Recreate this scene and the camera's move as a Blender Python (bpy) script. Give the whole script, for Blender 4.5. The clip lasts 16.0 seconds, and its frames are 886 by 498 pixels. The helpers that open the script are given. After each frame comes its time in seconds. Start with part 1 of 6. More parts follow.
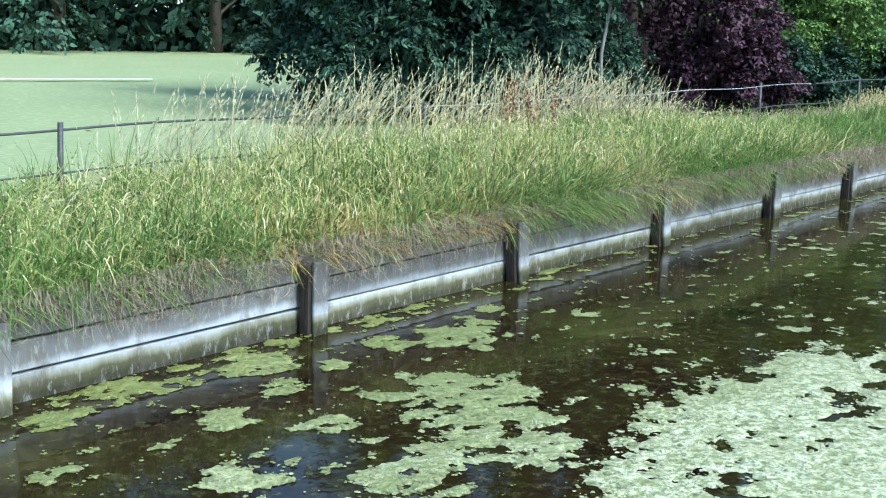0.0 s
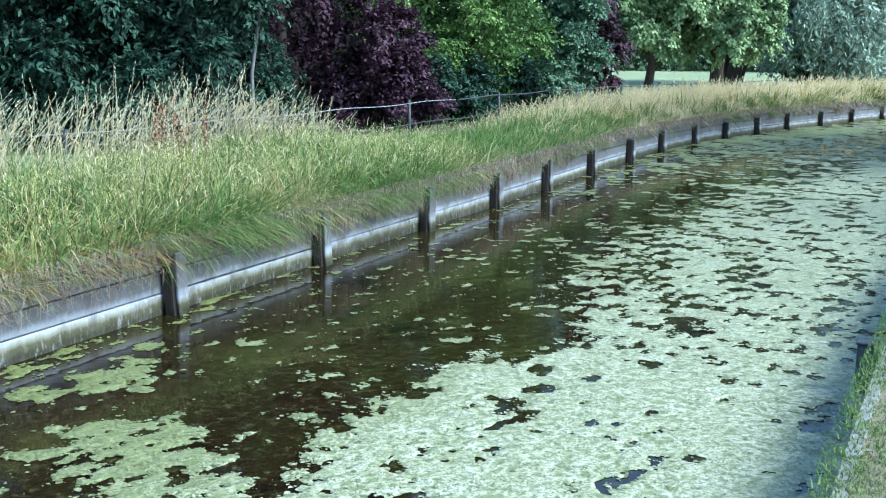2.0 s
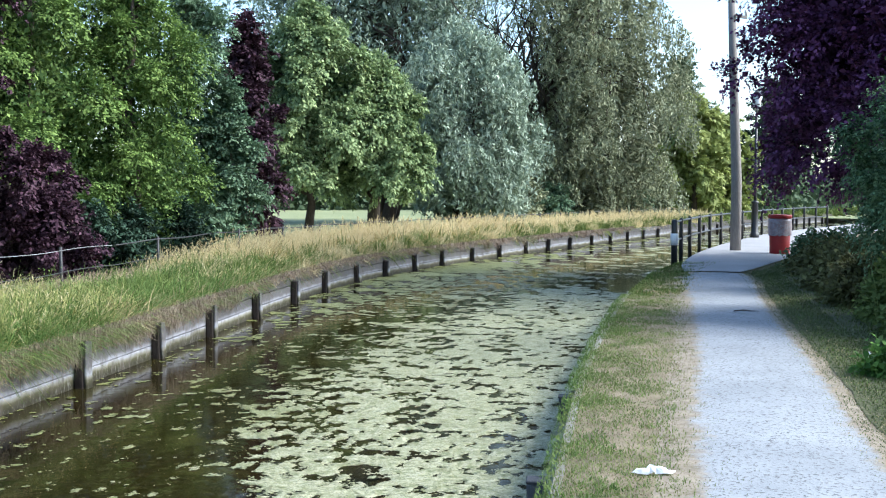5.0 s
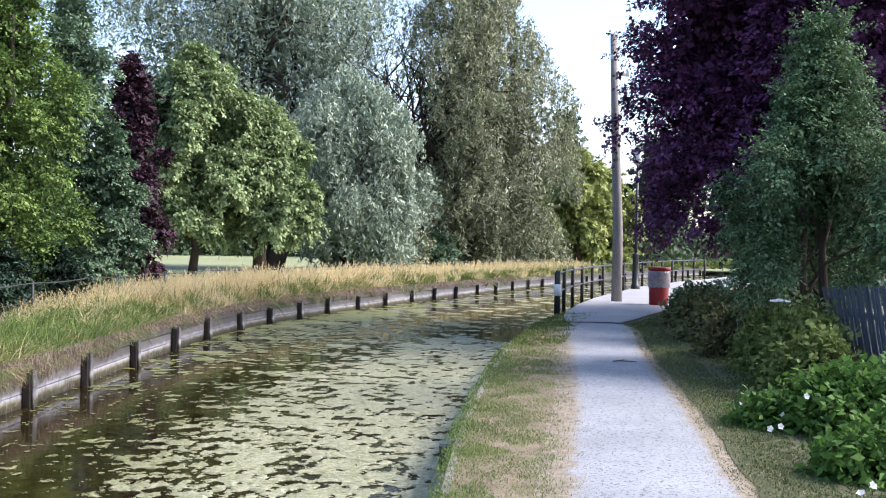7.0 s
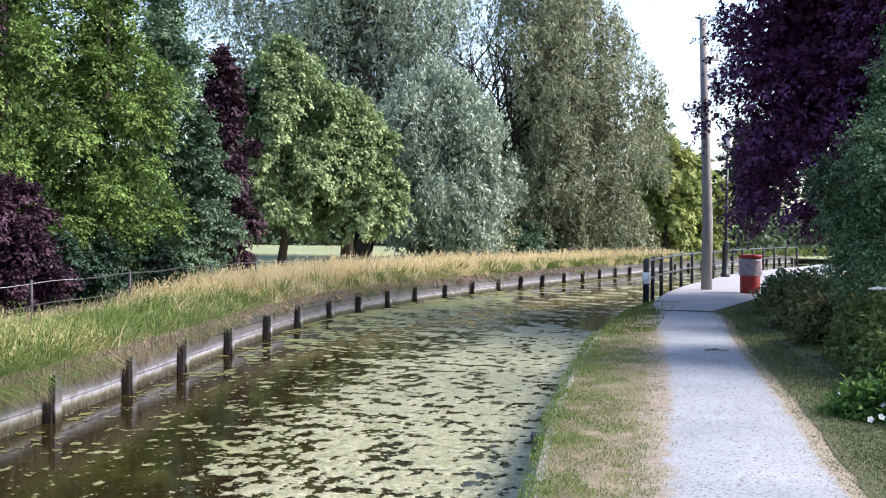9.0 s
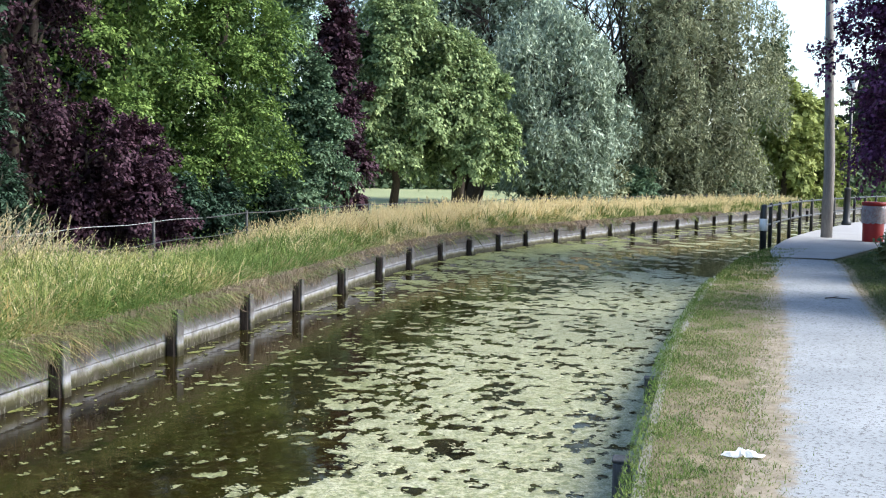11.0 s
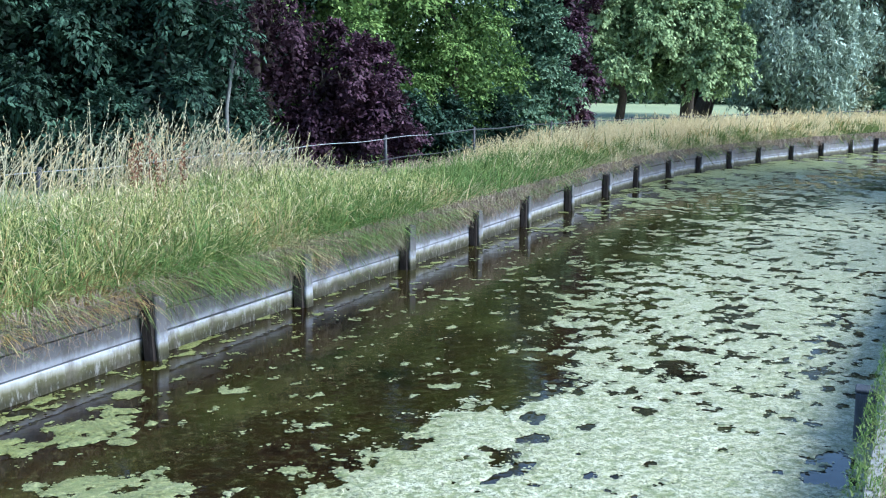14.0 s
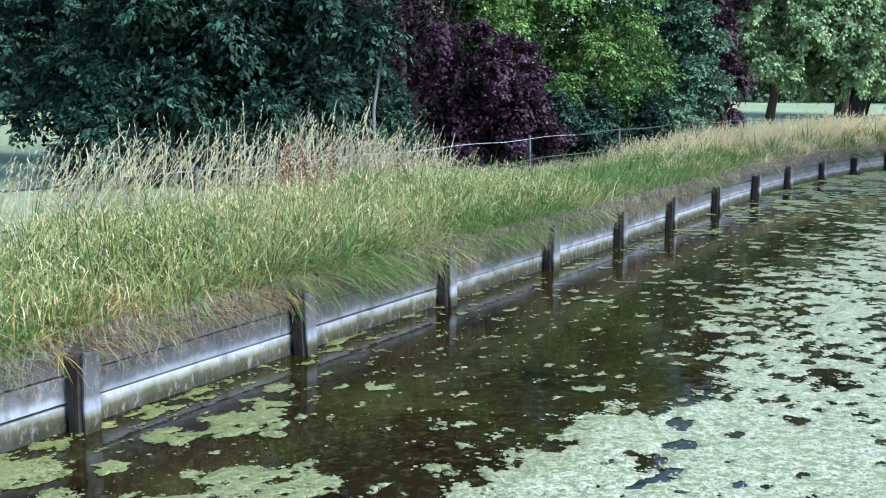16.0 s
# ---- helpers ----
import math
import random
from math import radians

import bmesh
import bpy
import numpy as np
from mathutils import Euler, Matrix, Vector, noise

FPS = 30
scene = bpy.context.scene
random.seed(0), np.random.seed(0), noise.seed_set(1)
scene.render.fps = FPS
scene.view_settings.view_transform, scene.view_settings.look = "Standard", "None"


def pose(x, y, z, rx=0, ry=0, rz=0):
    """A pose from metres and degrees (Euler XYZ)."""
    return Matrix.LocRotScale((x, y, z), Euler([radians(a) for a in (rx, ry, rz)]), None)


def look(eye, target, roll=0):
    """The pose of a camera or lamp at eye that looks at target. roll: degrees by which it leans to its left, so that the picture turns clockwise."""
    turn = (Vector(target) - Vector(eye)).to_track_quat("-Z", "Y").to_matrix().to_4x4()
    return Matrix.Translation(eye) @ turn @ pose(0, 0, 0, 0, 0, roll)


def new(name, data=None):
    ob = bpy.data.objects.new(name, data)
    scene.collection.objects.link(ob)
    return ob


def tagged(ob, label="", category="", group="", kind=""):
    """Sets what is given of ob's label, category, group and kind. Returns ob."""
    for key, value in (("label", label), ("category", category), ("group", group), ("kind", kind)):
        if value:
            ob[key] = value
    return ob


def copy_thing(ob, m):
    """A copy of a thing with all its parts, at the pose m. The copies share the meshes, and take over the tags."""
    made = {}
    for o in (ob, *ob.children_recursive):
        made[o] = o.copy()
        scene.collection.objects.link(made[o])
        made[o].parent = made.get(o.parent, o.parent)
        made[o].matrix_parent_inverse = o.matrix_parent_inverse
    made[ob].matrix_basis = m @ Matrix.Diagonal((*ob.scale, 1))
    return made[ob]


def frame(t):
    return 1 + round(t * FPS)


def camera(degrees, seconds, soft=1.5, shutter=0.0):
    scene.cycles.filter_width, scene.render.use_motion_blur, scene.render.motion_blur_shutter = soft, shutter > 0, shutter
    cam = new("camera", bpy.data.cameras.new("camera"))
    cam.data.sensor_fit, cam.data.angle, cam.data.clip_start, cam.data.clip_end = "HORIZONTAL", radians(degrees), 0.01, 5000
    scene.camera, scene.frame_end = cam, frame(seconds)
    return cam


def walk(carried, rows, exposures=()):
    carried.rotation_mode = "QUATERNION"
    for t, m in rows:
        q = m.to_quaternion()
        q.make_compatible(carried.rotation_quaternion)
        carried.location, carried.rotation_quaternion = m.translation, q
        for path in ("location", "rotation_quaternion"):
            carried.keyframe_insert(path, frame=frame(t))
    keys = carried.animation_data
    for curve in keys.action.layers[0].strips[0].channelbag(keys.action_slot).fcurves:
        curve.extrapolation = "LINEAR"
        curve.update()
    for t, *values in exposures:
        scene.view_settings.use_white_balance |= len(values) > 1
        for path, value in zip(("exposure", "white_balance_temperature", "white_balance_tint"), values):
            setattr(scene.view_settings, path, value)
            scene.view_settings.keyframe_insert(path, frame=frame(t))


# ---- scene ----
cam = camera(43.19, 16.0, soft=1.15)
PATH = [
    (0.0, pose(-0.038, -0.290, 2.006, 78.66, -1.07, 0.74)),
    (0.5, pose(-0.008, -0.274, 2.001, 79.33, -0.33, 2.53)),
    (1.0, pose(0.021, -0.239, 1.988, 79.16, -0.48, -4.07)),
    (1.5, pose(-0.003, -0.184, 1.995, 79.52, -0.87, -10.87)),
    (2.0, pose(0.017, -0.122, 2.019, 79.87, -0.53, -16.68)),
    (2.5, pose(-0.013, 0.029, 2.064, 81.56, -0.24, -20.22)),
    (3.0, pose(-0.003, 0.034, 2.078, 83.45, -0.38, -23.47)),
    (3.5, pose(0.031, 0.038, 2.079, 85.12, 0.17, -26.22)),
    (4.0, pose(0.038, 0.049, 2.081, 85.25, -0.01, -30.16)),
    (4.5, pose(0.054, 0.054, 2.093, 85.67, -0.12, -31.80)),
    (5.0, pose(0.064, 0.043, 2.092, 87.00, -0.20, -33.86)),
    (5.2, pose(0.066, 0.042, 2.091, 87.74, -0.37, -35.15)),
    (7.3, pose(0.089, -0.019, 2.107, 89.44, -0.88, -39.86)),
    (7.5, pose(0.094, -0.029, 2.106, 89.34, -0.63, -39.94)),
    (8.0, pose(0.080, -0.034, 2.106, 89.43, -0.65, -38.44)),
    (8.2, pose(0.067, -0.018, 2.106, 89.41, -0.73, -37.49)),
    (10.3, pose(0.013, 0.049, 2.075, 88.21, -0.70, -32.30)),
    (10.5, pose(0.014, 0.060, 2.069, 88.19, -0.74, -31.39)),
    (11.0, pose(0.007, 0.061, 2.059, 85.96, -1.26, -29.62)),
    (11.5, pose(0.004, 0.050, 2.060, 84.09, -1.13, -27.56)),
    (12.0, pose(-0.014, 0.055, 2.067, 83.24, -1.10, -25.85)),
    (12.5, pose(-0.030, 0.056, 2.071, 82.23, -0.72, -24.01)),
    (13.0, pose(-0.036, 0.056, 2.073, 81.71, -0.69, -21.67)),
    (13.5, pose(-0.040, 0.055, 2.072, 81.80, -0.56, -19.78)),
    (14.0, pose(-0.065, 0.084, 2.081, 81.45, -0.70, -18.30)),
    (14.5, pose(-0.074, 0.090, 2.080, 80.92, -0.62, -17.14)),
    (15.0, pose(-0.092, 0.100, 2.088, 80.68, -0.69, -13.83)),
    (15.5, pose(-0.089, 0.074, 2.087, 81.31, -0.46, -11.25)),
    (16.0, pose(-0.103, 0.085, 2.087, 81.37, -0.39, -11.09)),
]
EXPOSURES = [(0.0, 1.7, 5260, -6), (1.0, 1.68, 5080, -7), (1.5, 1.69, 4980, -6), (2.5, 1.77, 4820, -3), (3.5, 1.87, 4800, -1), (4.0, 1.88, 5300, 2), (4.5, 1.69, 5600, 4), (5.0, 1.68, 5800, 6), (7.5, 1.7, 6200, 20), (8.2, 1.7, 6200, 20), (10.5, 1.65, 6300, 10), (11.0, 1.62, 6200, 8), (12.0, 1.6, 5480, 4), (13.0, 1.59, 5200, 6), (13.5, 1.65, 5080, 5), (14.5, 1.63, 5050, 4), (15.5, 1.56, 5060, 3), (16.0, 1.59, 5060, 4)]
walk(cam, PATH, EXPOSURES)

# ---- world and sun: a bright, hazy evening sky, no hard shadows ----
world = bpy.data.worlds.new("world")
scene.world = world
world.use_nodes = True
wn = world.node_tree
wn.nodes.clear()
w_out = wn.nodes.new("ShaderNodeOutputWorld")
w_bg = wn.nodes.new("ShaderNodeBackground")
w_sky = wn.nodes.new("ShaderNodeTexSky")
w_sky.sky_type = "NISHITA"
w_sky.sun_disc = False
SUN_ELEV, SUN_AZ = radians(42), radians(128)
w_sky.sun_elevation, w_sky.sun_rotation = SUN_ELEV, SUN_AZ
w_sky.air_density, w_sky.dust_density, w_sky.ozone_density = 1.0, 1.6, 1.0
w_bg.inputs["Strength"].default_value = 0.12
wn.links.new(w_sky.outputs[0], w_bg.inputs["Color"])
wn.links.new(w_bg.outputs[0], w_out.inputs["Surface"])
sun = new("sun", bpy.data.lights.new("sun", "SUN"))
sun.data.energy, sun.data.angle, sun.data.color = 2.6, radians(28), (1.0, 0.95, 0.88)
sun_from = Vector((math.sin(SUN_AZ) * math.cos(SUN_ELEV), math.cos(SUN_AZ) * math.cos(SUN_ELEV), math.sin(SUN_ELEV)))
sun.matrix_world = look(sun_from * 100, (0, 0, 0))


# ---- materials ----
class Nodes:
    """A small helper round one node tree."""

    def __init__(self, name):
        self.mat = bpy.data.materials.new(name)
        self.mat.use_nodes = True
        self.tree = self.mat.node_tree
        self.bsdf = self.tree.nodes["Principled BSDF"]
        self.out = self.tree.nodes["Material Output"]

    def add(self, kind, **inputs):
        n = self.tree.nodes.new(kind)
        for k, v in inputs.items():
            n.inputs[k.replace("_", " ")].default_value = v
        return n

    def link(self, a, b):
        self.tree.links.new(a, b)

    def noise(self, scale, detail=4.0, rough=0.6, stretch=None, world_space=False):
        if world_space:
            co = self.add("ShaderNodeNewGeometry").outputs["Position"]
        else:
            co = self.add("ShaderNodeTexCoord").outputs["Object"]
        if stretch:
            m = self.add("ShaderNodeMapping")
            m.inputs["Scale"].default_value = stretch
            self.link(co, m.inputs["Vector"])
            co = m.outputs[0]
        n = self.add("ShaderNodeTexNoise", Scale=scale, Detail=detail, Roughness=rough)
        self.link(co, n.inputs["Vector"])
        return n.outputs["Fac"]

    def ramp(self, fac, stops):
        r = self.add("ShaderNodeValToRGB")
        e = r.color_ramp.elements
        while len(e) < len(stops):
            e.new(0.5)
        for el, (p, c) in zip(e, stops):
            el.position, el.color = p, (*c, 1)
        self.link(fac, r.inputs[0])
        return r.outputs[0]

    def mix(self, a, b, fac, mode="MIX"):
        m = self.tree.nodes.new("ShaderNodeMix")
        m.data_type, m.blend_type = "RGBA", mode
        for sock, v in ((m.inputs[0], fac), (m.inputs[6], a), (m.inputs[7], b)):
            if isinstance(v, bpy.types.NodeSocket):
                self.link(v, sock)
            elif isinstance(v, tuple):
                sock.default_value = (*v, 1)
            else:
                sock.default_value = v
        return m.outputs[2]

    def bump(self, height, strength, distance):
        b = self.add("ShaderNodeBump", Strength=strength, Distance=distance)
        self.link(height, b.inputs["Height"])
        self.link(b.outputs[0], self.bsdf.inputs["Normal"])

    def base(self, color, rough=0.8, metal=0.0, spec=0.4):
        if isinstance(color, tuple):
            self.bsdf.inputs["Base Color"].default_value = (*color, 1)
        else:
            self.link(color, self.bsdf.inputs["Base Color"])
        self.bsdf.inputs["Roughness"].default_value = rough
        self.bsdf.inputs["Metallic"].default_value = metal
        self.bsdf.inputs["Specular IOR Level"].default_value = spec
        return self.mat


def leaf_material(name, dark, mid, light, rough=0.65, glow=0.3, patch=1.1, spec=0.15, clump=0.25, growth=0.4):
    """Leaves and blades: every one a little different, with clumps of lighter and darker growth, and light passing through."""
    n = Nodes(name)
    isl = n.add("ShaderNodeNewGeometry").outputs["Random Per Island"]
    one = n.ramp(isl, [(0.0, dark), (0.5, mid), (1.0, light)])
    big = n.noise(patch, 3.0, 0.6, world_space=True)
    two = n.mix(one, n.ramp(big, [(0.4, dark), (0.6, light)]), clump)
    # Growth tone; its dark end is also the shade painted into inner leaves.
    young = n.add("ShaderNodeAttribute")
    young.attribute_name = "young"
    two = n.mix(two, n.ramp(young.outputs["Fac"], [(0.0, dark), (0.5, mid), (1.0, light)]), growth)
    mat = n.base(two, rough, 0.0, spec)
    if glow > 0:
        tr = n.add("ShaderNodeBsdfTranslucent")
        n.link(two, tr.inputs["Color"])
        ms = n.add("ShaderNodeMixShader")
        ms.inputs[0].default_value = glow
        n.link(n.bsdf.outputs[0], ms.inputs[1])
        n.link(tr.outputs[0], ms.inputs[2])
        n.link(ms.outputs[0], n.out.inputs["Surface"])
    return mat


def speckled(name, c1, c2, c3, rough=0.85, big=0.6, fine=30.0, bump=0.3, dist=0.01, stretch=None, spec=0.3, cut=(0.5, 0.72)):
    """A surface with stains at one scale and grain at another."""
    n = Nodes(name)
    a = n.ramp(n.noise(big, 4.0, 0.65, stretch), [(0.3, c1), (0.7, c2)])
    g = n.noise(fine, 3.0, 0.7)
    col = n.mix(a, c3, n.ramp(g, [(cut[0], (0, 0, 0)), (cut[1], (1, 1, 1))]))
    n.bump(g, bump, dist)
    return n.base(col, rough, 0.0, spec)


M = {}
# foliage
M["grass_green"] = leaf_material("grass_green", (0.02, 0.045, 0.008), (0.112, 0.165, 0.036), (0.36, 0.39, 0.13), patch=1.6, clump=0.3, growth=0.45)
M["grass_lush"] = leaf_material("grass_lush", (0.016, 0.05, 0.01), (0.098, 0.172, 0.038), (0.34, 0.39, 0.13), patch=1.6, clump=0.3, growth=0.45)
M["seed_green"] = leaf_material("seed_green", (0.17, 0.19, 0.05), (0.34, 0.34, 0.11), (0.6, 0.55, 0.26), glow=0.2)
M["dead_brown"] = leaf_material("dead_brown", (0.1, 0.06, 0.03), (0.22, 0.13, 0.06), (0.38, 0.26, 0.13), glow=0.1)
M["grass_straw"] = leaf_material("grass_straw", (0.27, 0.2, 0.09), (0.46, 0.37, 0.19), (0.64, 0.55, 0.34), glow=0.2)
M["grass_gold"] = leaf_material("grass_gold", (0.24, 0.14, 0.045), (0.46, 0.31, 0.11), (0.64, 0.49, 0.23), glow=0.35)
M["grass_pale"] = leaf_material("grass_pale", (0.22, 0.2, 0.11), (0.38, 0.345, 0.21), (0.6, 0.55, 0.39), glow=0.22)
M["grass_bleached"] = leaf_material("grass_bleached", (0.5, 0.4, 0.19), (0.7, 0.58, 0.32), (0.85, 0.76, 0.5), glow=0.5)
M["seed_purple"] = leaf_material("seed_purple", (0.2, 0.14, 0.09), (0.33, 0.25, 0.17), (0.5, 0.42, 0.3), glow=0.2)
M["dock_rust"] = leaf_material("dock_rust", (0.1, 0.042, 0.022), (0.18, 0.085, 0.045), (0.28, 0.16, 0.095), glow=0.15)
M["grass_thatch"] = leaf_material("grass_thatch", (0.12, 0.095, 0.055), (0.23, 0.19, 0.115), (0.36, 0.31, 0.2), patch=1.2, clump=0.4, glow=0.15)
M["grass_short"] = leaf_material("grass_short", (0.05, 0.085, 0.02), (0.135, 0.185, 0.05), (0.3, 0.335, 0.12), patch=1.2, clump=0.4)
M["weed_leaf"] = leaf_material("weed_leaf", (0.014, 0.045, 0.01), (0.05, 0.12, 0.022), (0.14, 0.26, 0.05))
M["weed_light"] = leaf_material("weed_light", (0.035, 0.06, 0.015), (0.11, 0.16, 0.04), (0.28, 0.34, 0.11))
M["weed_brown"] = leaf_material("weed_brown", (0.025, 0.026, 0.012), (0.08, 0.085, 0.032), (0.2, 0.21, 0.085))
# Darker grass copy: the shrubs' shade on the land-side verge, put into its colour.
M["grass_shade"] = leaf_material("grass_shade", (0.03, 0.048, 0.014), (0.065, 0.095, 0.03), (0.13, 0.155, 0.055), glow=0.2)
M["root_hair"] = leaf_material("root_hair", (0.12, 0.09, 0.07), (0.22, 0.17, 0.13), (0.36, 0.29, 0.22), glow=0.1)
M["leaf_dark"] = leaf_material("leaf_dark", (0.0015, 0.005, 0.003), (0.009, 0.022, 0.014), (0.08, 0.145, 0.09), glow=0.05)
M["leaf_purple"] = leaf_material("leaf_purple", (0.005, 0.002, 0.004), (0.026, 0.01, 0.019), (0.115, 0.06, 0.085), glow=0.06)
M["leaf_bright"] = leaf_material("leaf_bright", (0.02, 0.05, 0.015), (0.095, 0.168, 0.043), (0.28, 0.392, 0.106), glow=0.22)
M["leaf_lime"] = leaf_material("leaf_lime", (0.03, 0.065, 0.028), (0.13, 0.201, 0.083), (0.437, 0.531, 0.248), glow=0.22)
M["leaf_willow"] = leaf_material("leaf_willow", (0.06, 0.09, 0.06), (0.227, 0.292, 0.205), (0.54, 0.626, 0.497), glow=0.15)
M["leaf_willow_dull"] = leaf_material("leaf_willow_dull", (0.05, 0.062, 0.035), (0.19, 0.215, 0.125), (0.42, 0.44, 0.28), glow=0.18)
M["leaf_yellow"] = leaf_material("leaf_yellow", (0.12, 0.16, 0.04), (0.25, 0.3, 0.09), (0.43, 0.47, 0.18), glow=0.3)
M["leaf_far"] = leaf_material("leaf_far", (0.04, 0.07, 0.035), (0.07, 0.105, 0.055), (0.11, 0.15, 0.08), glow=0.15)
M["leaf_copper"] = leaf_material("leaf_copper", (0.016, 0.005, 0.018), (0.075, 0.022, 0.078), (0.22, 0.085, 0.2), glow=0.1)
M["leaf_elder"] = leaf_material("leaf_elder", (0.01, 0.03, 0.014), (0.055, 0.115, 0.052), (0.24, 0.36, 0.185), glow=0.18)
M["leaf_dull"] = leaf_material("leaf_dull", (0.025, 0.058, 0.035), (0.096, 0.168, 0.102), (0.24, 0.336, 0.198), glow=0.15)
M["petal"] = leaf_material("petal", (0.75, 0.76, 0.74), (0.82, 0.83, 0.8), (0.88, 0.88, 0.86), glow=0.3)
# ground
M["field"] = speckled("field", (0.17, 0.2, 0.09), (0.24, 0.265, 0.13), (0.3, 0.3, 0.17), 0.9, 0.08, 9.0, 0.3, 0.02)
M["bank_soil"] = speckled("bank_soil", (0.05, 0.045, 0.02), (0.09, 0.075, 0.035), (0.05, 0.06, 0.018), 0.95, 0.8, 14.0, 0.6, 0.03)
M["verge_soil"] = speckled("verge_soil", (0.14, 0.115, 0.073), (0.26, 0.212, 0.145), (0.115, 0.11, 0.05), 0.95, 2.2, 30.0, 0.6, 0.015)
M["base_ground"] = speckled("base_ground", (0.15, 0.18, 0.07), (0.2, 0.22, 0.09), (0.22, 0.2, 0.1), 0.95, 0.05, 4.0, 0.2, 0.02)


def path_material():
    """Grey grit, with earth trodden in from both rims."""
    n = Nodes("path")
    col = n.ramp(n.noise(0.9, 4.0, 0.65), [(0.3, (0.225, 0.238, 0.246)), (0.7, (0.33, 0.343, 0.354))])
    g = n.noise(34.0, 3.0, 0.7)
    col = n.mix(col, (0.1, 0.1, 0.1), n.ramp(g, [(0.55, (0, 0, 0)), (0.62, (1, 1, 1))]))
    rim = n.add("ShaderNodeAttribute")
    rim.attribute_name = "rim"
    earth = n.ramp(n.noise(9.0, 5.0, 0.7), [(0.35, (0.165, 0.137, 0.095)), (0.65, (0.3, 0.252, 0.185))])
    patchy = n.add("ShaderNodeMath")
    patchy.operation = "MULTIPLY_ADD"
    n.link(n.noise(5.0, 6.0, 0.75), patchy.inputs[0])
    patchy.inputs[1].default_value = 1.6
    patchy.inputs[2].default_value = -0.8
    total = n.add("ShaderNodeMath")
    total.operation = "ADD"
    n.link(rim.outputs["Fac"], total.inputs[0])
    n.link(patchy.outputs[0], total.inputs[1])
    col = n.mix(col, earth, n.ramp(total.outputs[0], [(0.3, (0, 0, 0)), (0.72, (1, 1, 1))]))
    n.bump(g, 0.6, 0.012)
    return n.base(col, 0.8, 0.0, 0.3)


M["path"] = path_material()
M["turf_soil"] = speckled("turf_soil", (0.05, 0.058, 0.026), (0.085, 0.09, 0.042), (0.15, 0.13, 0.08), 0.95, 2.4, 18.0, 0.6, 0.02)
M["pavement"] = speckled("pavement", (0.27, 0.265, 0.265), (0.34, 0.335, 0.335), (0.22, 0.22, 0.22), 0.85, 0.7, 60.0, 0.2, 0.004)
M["concrete"] = speckled("concrete", (0.16, 0.15, 0.13), (0.27, 0.26, 0.235), (0.1, 0.1, 0.07), 0.85, 2.0, 25.0, 0.3, 0.006)


def board_material():
    """Old concrete boards: a limewashed band above the water, green slime at the waterline, brown runs from the top."""
    n = Nodes("revetment_concrete")
    z = n.add("ShaderNodeSeparateXYZ")
    n.link(n.add("ShaderNodeNewGeometry").outputs["Position"], z.inputs[0])
    streak = n.noise(2.2, 5.0, 0.7, (1, 1, 0.25), world_space=True)
    wav = n.add("ShaderNodeMath")
    wav.operation = "MULTIPLY_ADD"
    n.link(streak, wav.inputs[0])
    wav.inputs[1].default_value = 0.14
    n.link(z.outputs["Z"], wav.inputs[2])
    col = n.ramp(wav.outputs[0], [(0.1, (0.028, 0.026, 0.011)), (0.155, (0.075, 0.07, 0.032)), (0.18, (0.2, 0.19, 0.14)), (0.2, (0.29, 0.285, 0.255)), (0.212, (0.36, 0.365, 0.395)), (0.258, (0.3, 0.308, 0.34)), (0.295, (0.14, 0.135, 0.138)), (0.55, (0.075, 0.067, 0.062))])
    blot = n.noise(7.0, 5.0, 0.7, (1, 1, 0.5), world_space=True)
    col = n.mix(col, (0.1, 0.085, 0.07), n.ramp(blot, [(0.48, (0, 0, 0)), (0.68, (0.8, 0.8, 0.8))]))
    crack = n.noise(26.0, 5.0, 0.75, (1, 1, 0.35), world_space=True)
    col = n.mix(col, (0.3, 0.29, 0.27), n.ramp(crack, [(0.54, (0, 0, 0)), (0.66, (0.55, 0.55, 0.55))]))
    rnd = n.add("ShaderNodeObjectInfo").outputs["Random"]
    col = n.mix(col, n.ramp(rnd, [(0.0, (0.55, 0.55, 0.55)), (1.0, (0.95, 0.95, 0.95))]), 0.9, "MULTIPLY")
    n.bump(n.noise(40.0, 4.0, 0.7), 0.35, 0.006)
    return n.base(col, 0.8, 0.0, 0.3)


M["board"] = board_material()


def timber_material(name, c1, c2, c3, rough=0.8):
    n = Nodes(name)
    grain = n.noise(9.0, 5.0, 0.7, (6, 6, 0.5))
    col = n.ramp(grain, [(0.3, c1), (0.55, c2), (0.75, c3)])
    rnd = n.add("ShaderNodeObjectInfo").outputs["Random"]
    col = n.mix(col, n.ramp(rnd, [(0.0, (0.7, 0.7, 0.7)), (1.0, (1.2, 1.2, 1.2))]), 0.8, "MULTIPLY")
    n.bump(grain, 0.5, 0.01)
    return n.base(col, rough, 0.0, 0.3)


M["post_timber"] = timber_material("post_timber", (0.012, 0.008, 0.006), (0.04, 0.029, 0.023), (0.12, 0.095, 0.078))
M["fence_timber"] = timber_material("fence_timber", (0.045, 0.056, 0.074), (0.085, 0.1, 0.125), (0.15, 0.17, 0.2))
M["near_timber"] = timber_material("near_timber", (0.03, 0.033, 0.038), (0.06, 0.065, 0.075), (0.12, 0.13, 0.145))
M["pole_timber"] = timber_material("pole_timber", (0.16, 0.15, 0.145), (0.24, 0.225, 0.215), (0.32, 0.3, 0.28))
M["bark"] = timber_material("bark", (0.03, 0.022, 0.017), (0.065, 0.05, 0.04), (0.12, 0.095, 0.075), 0.9)
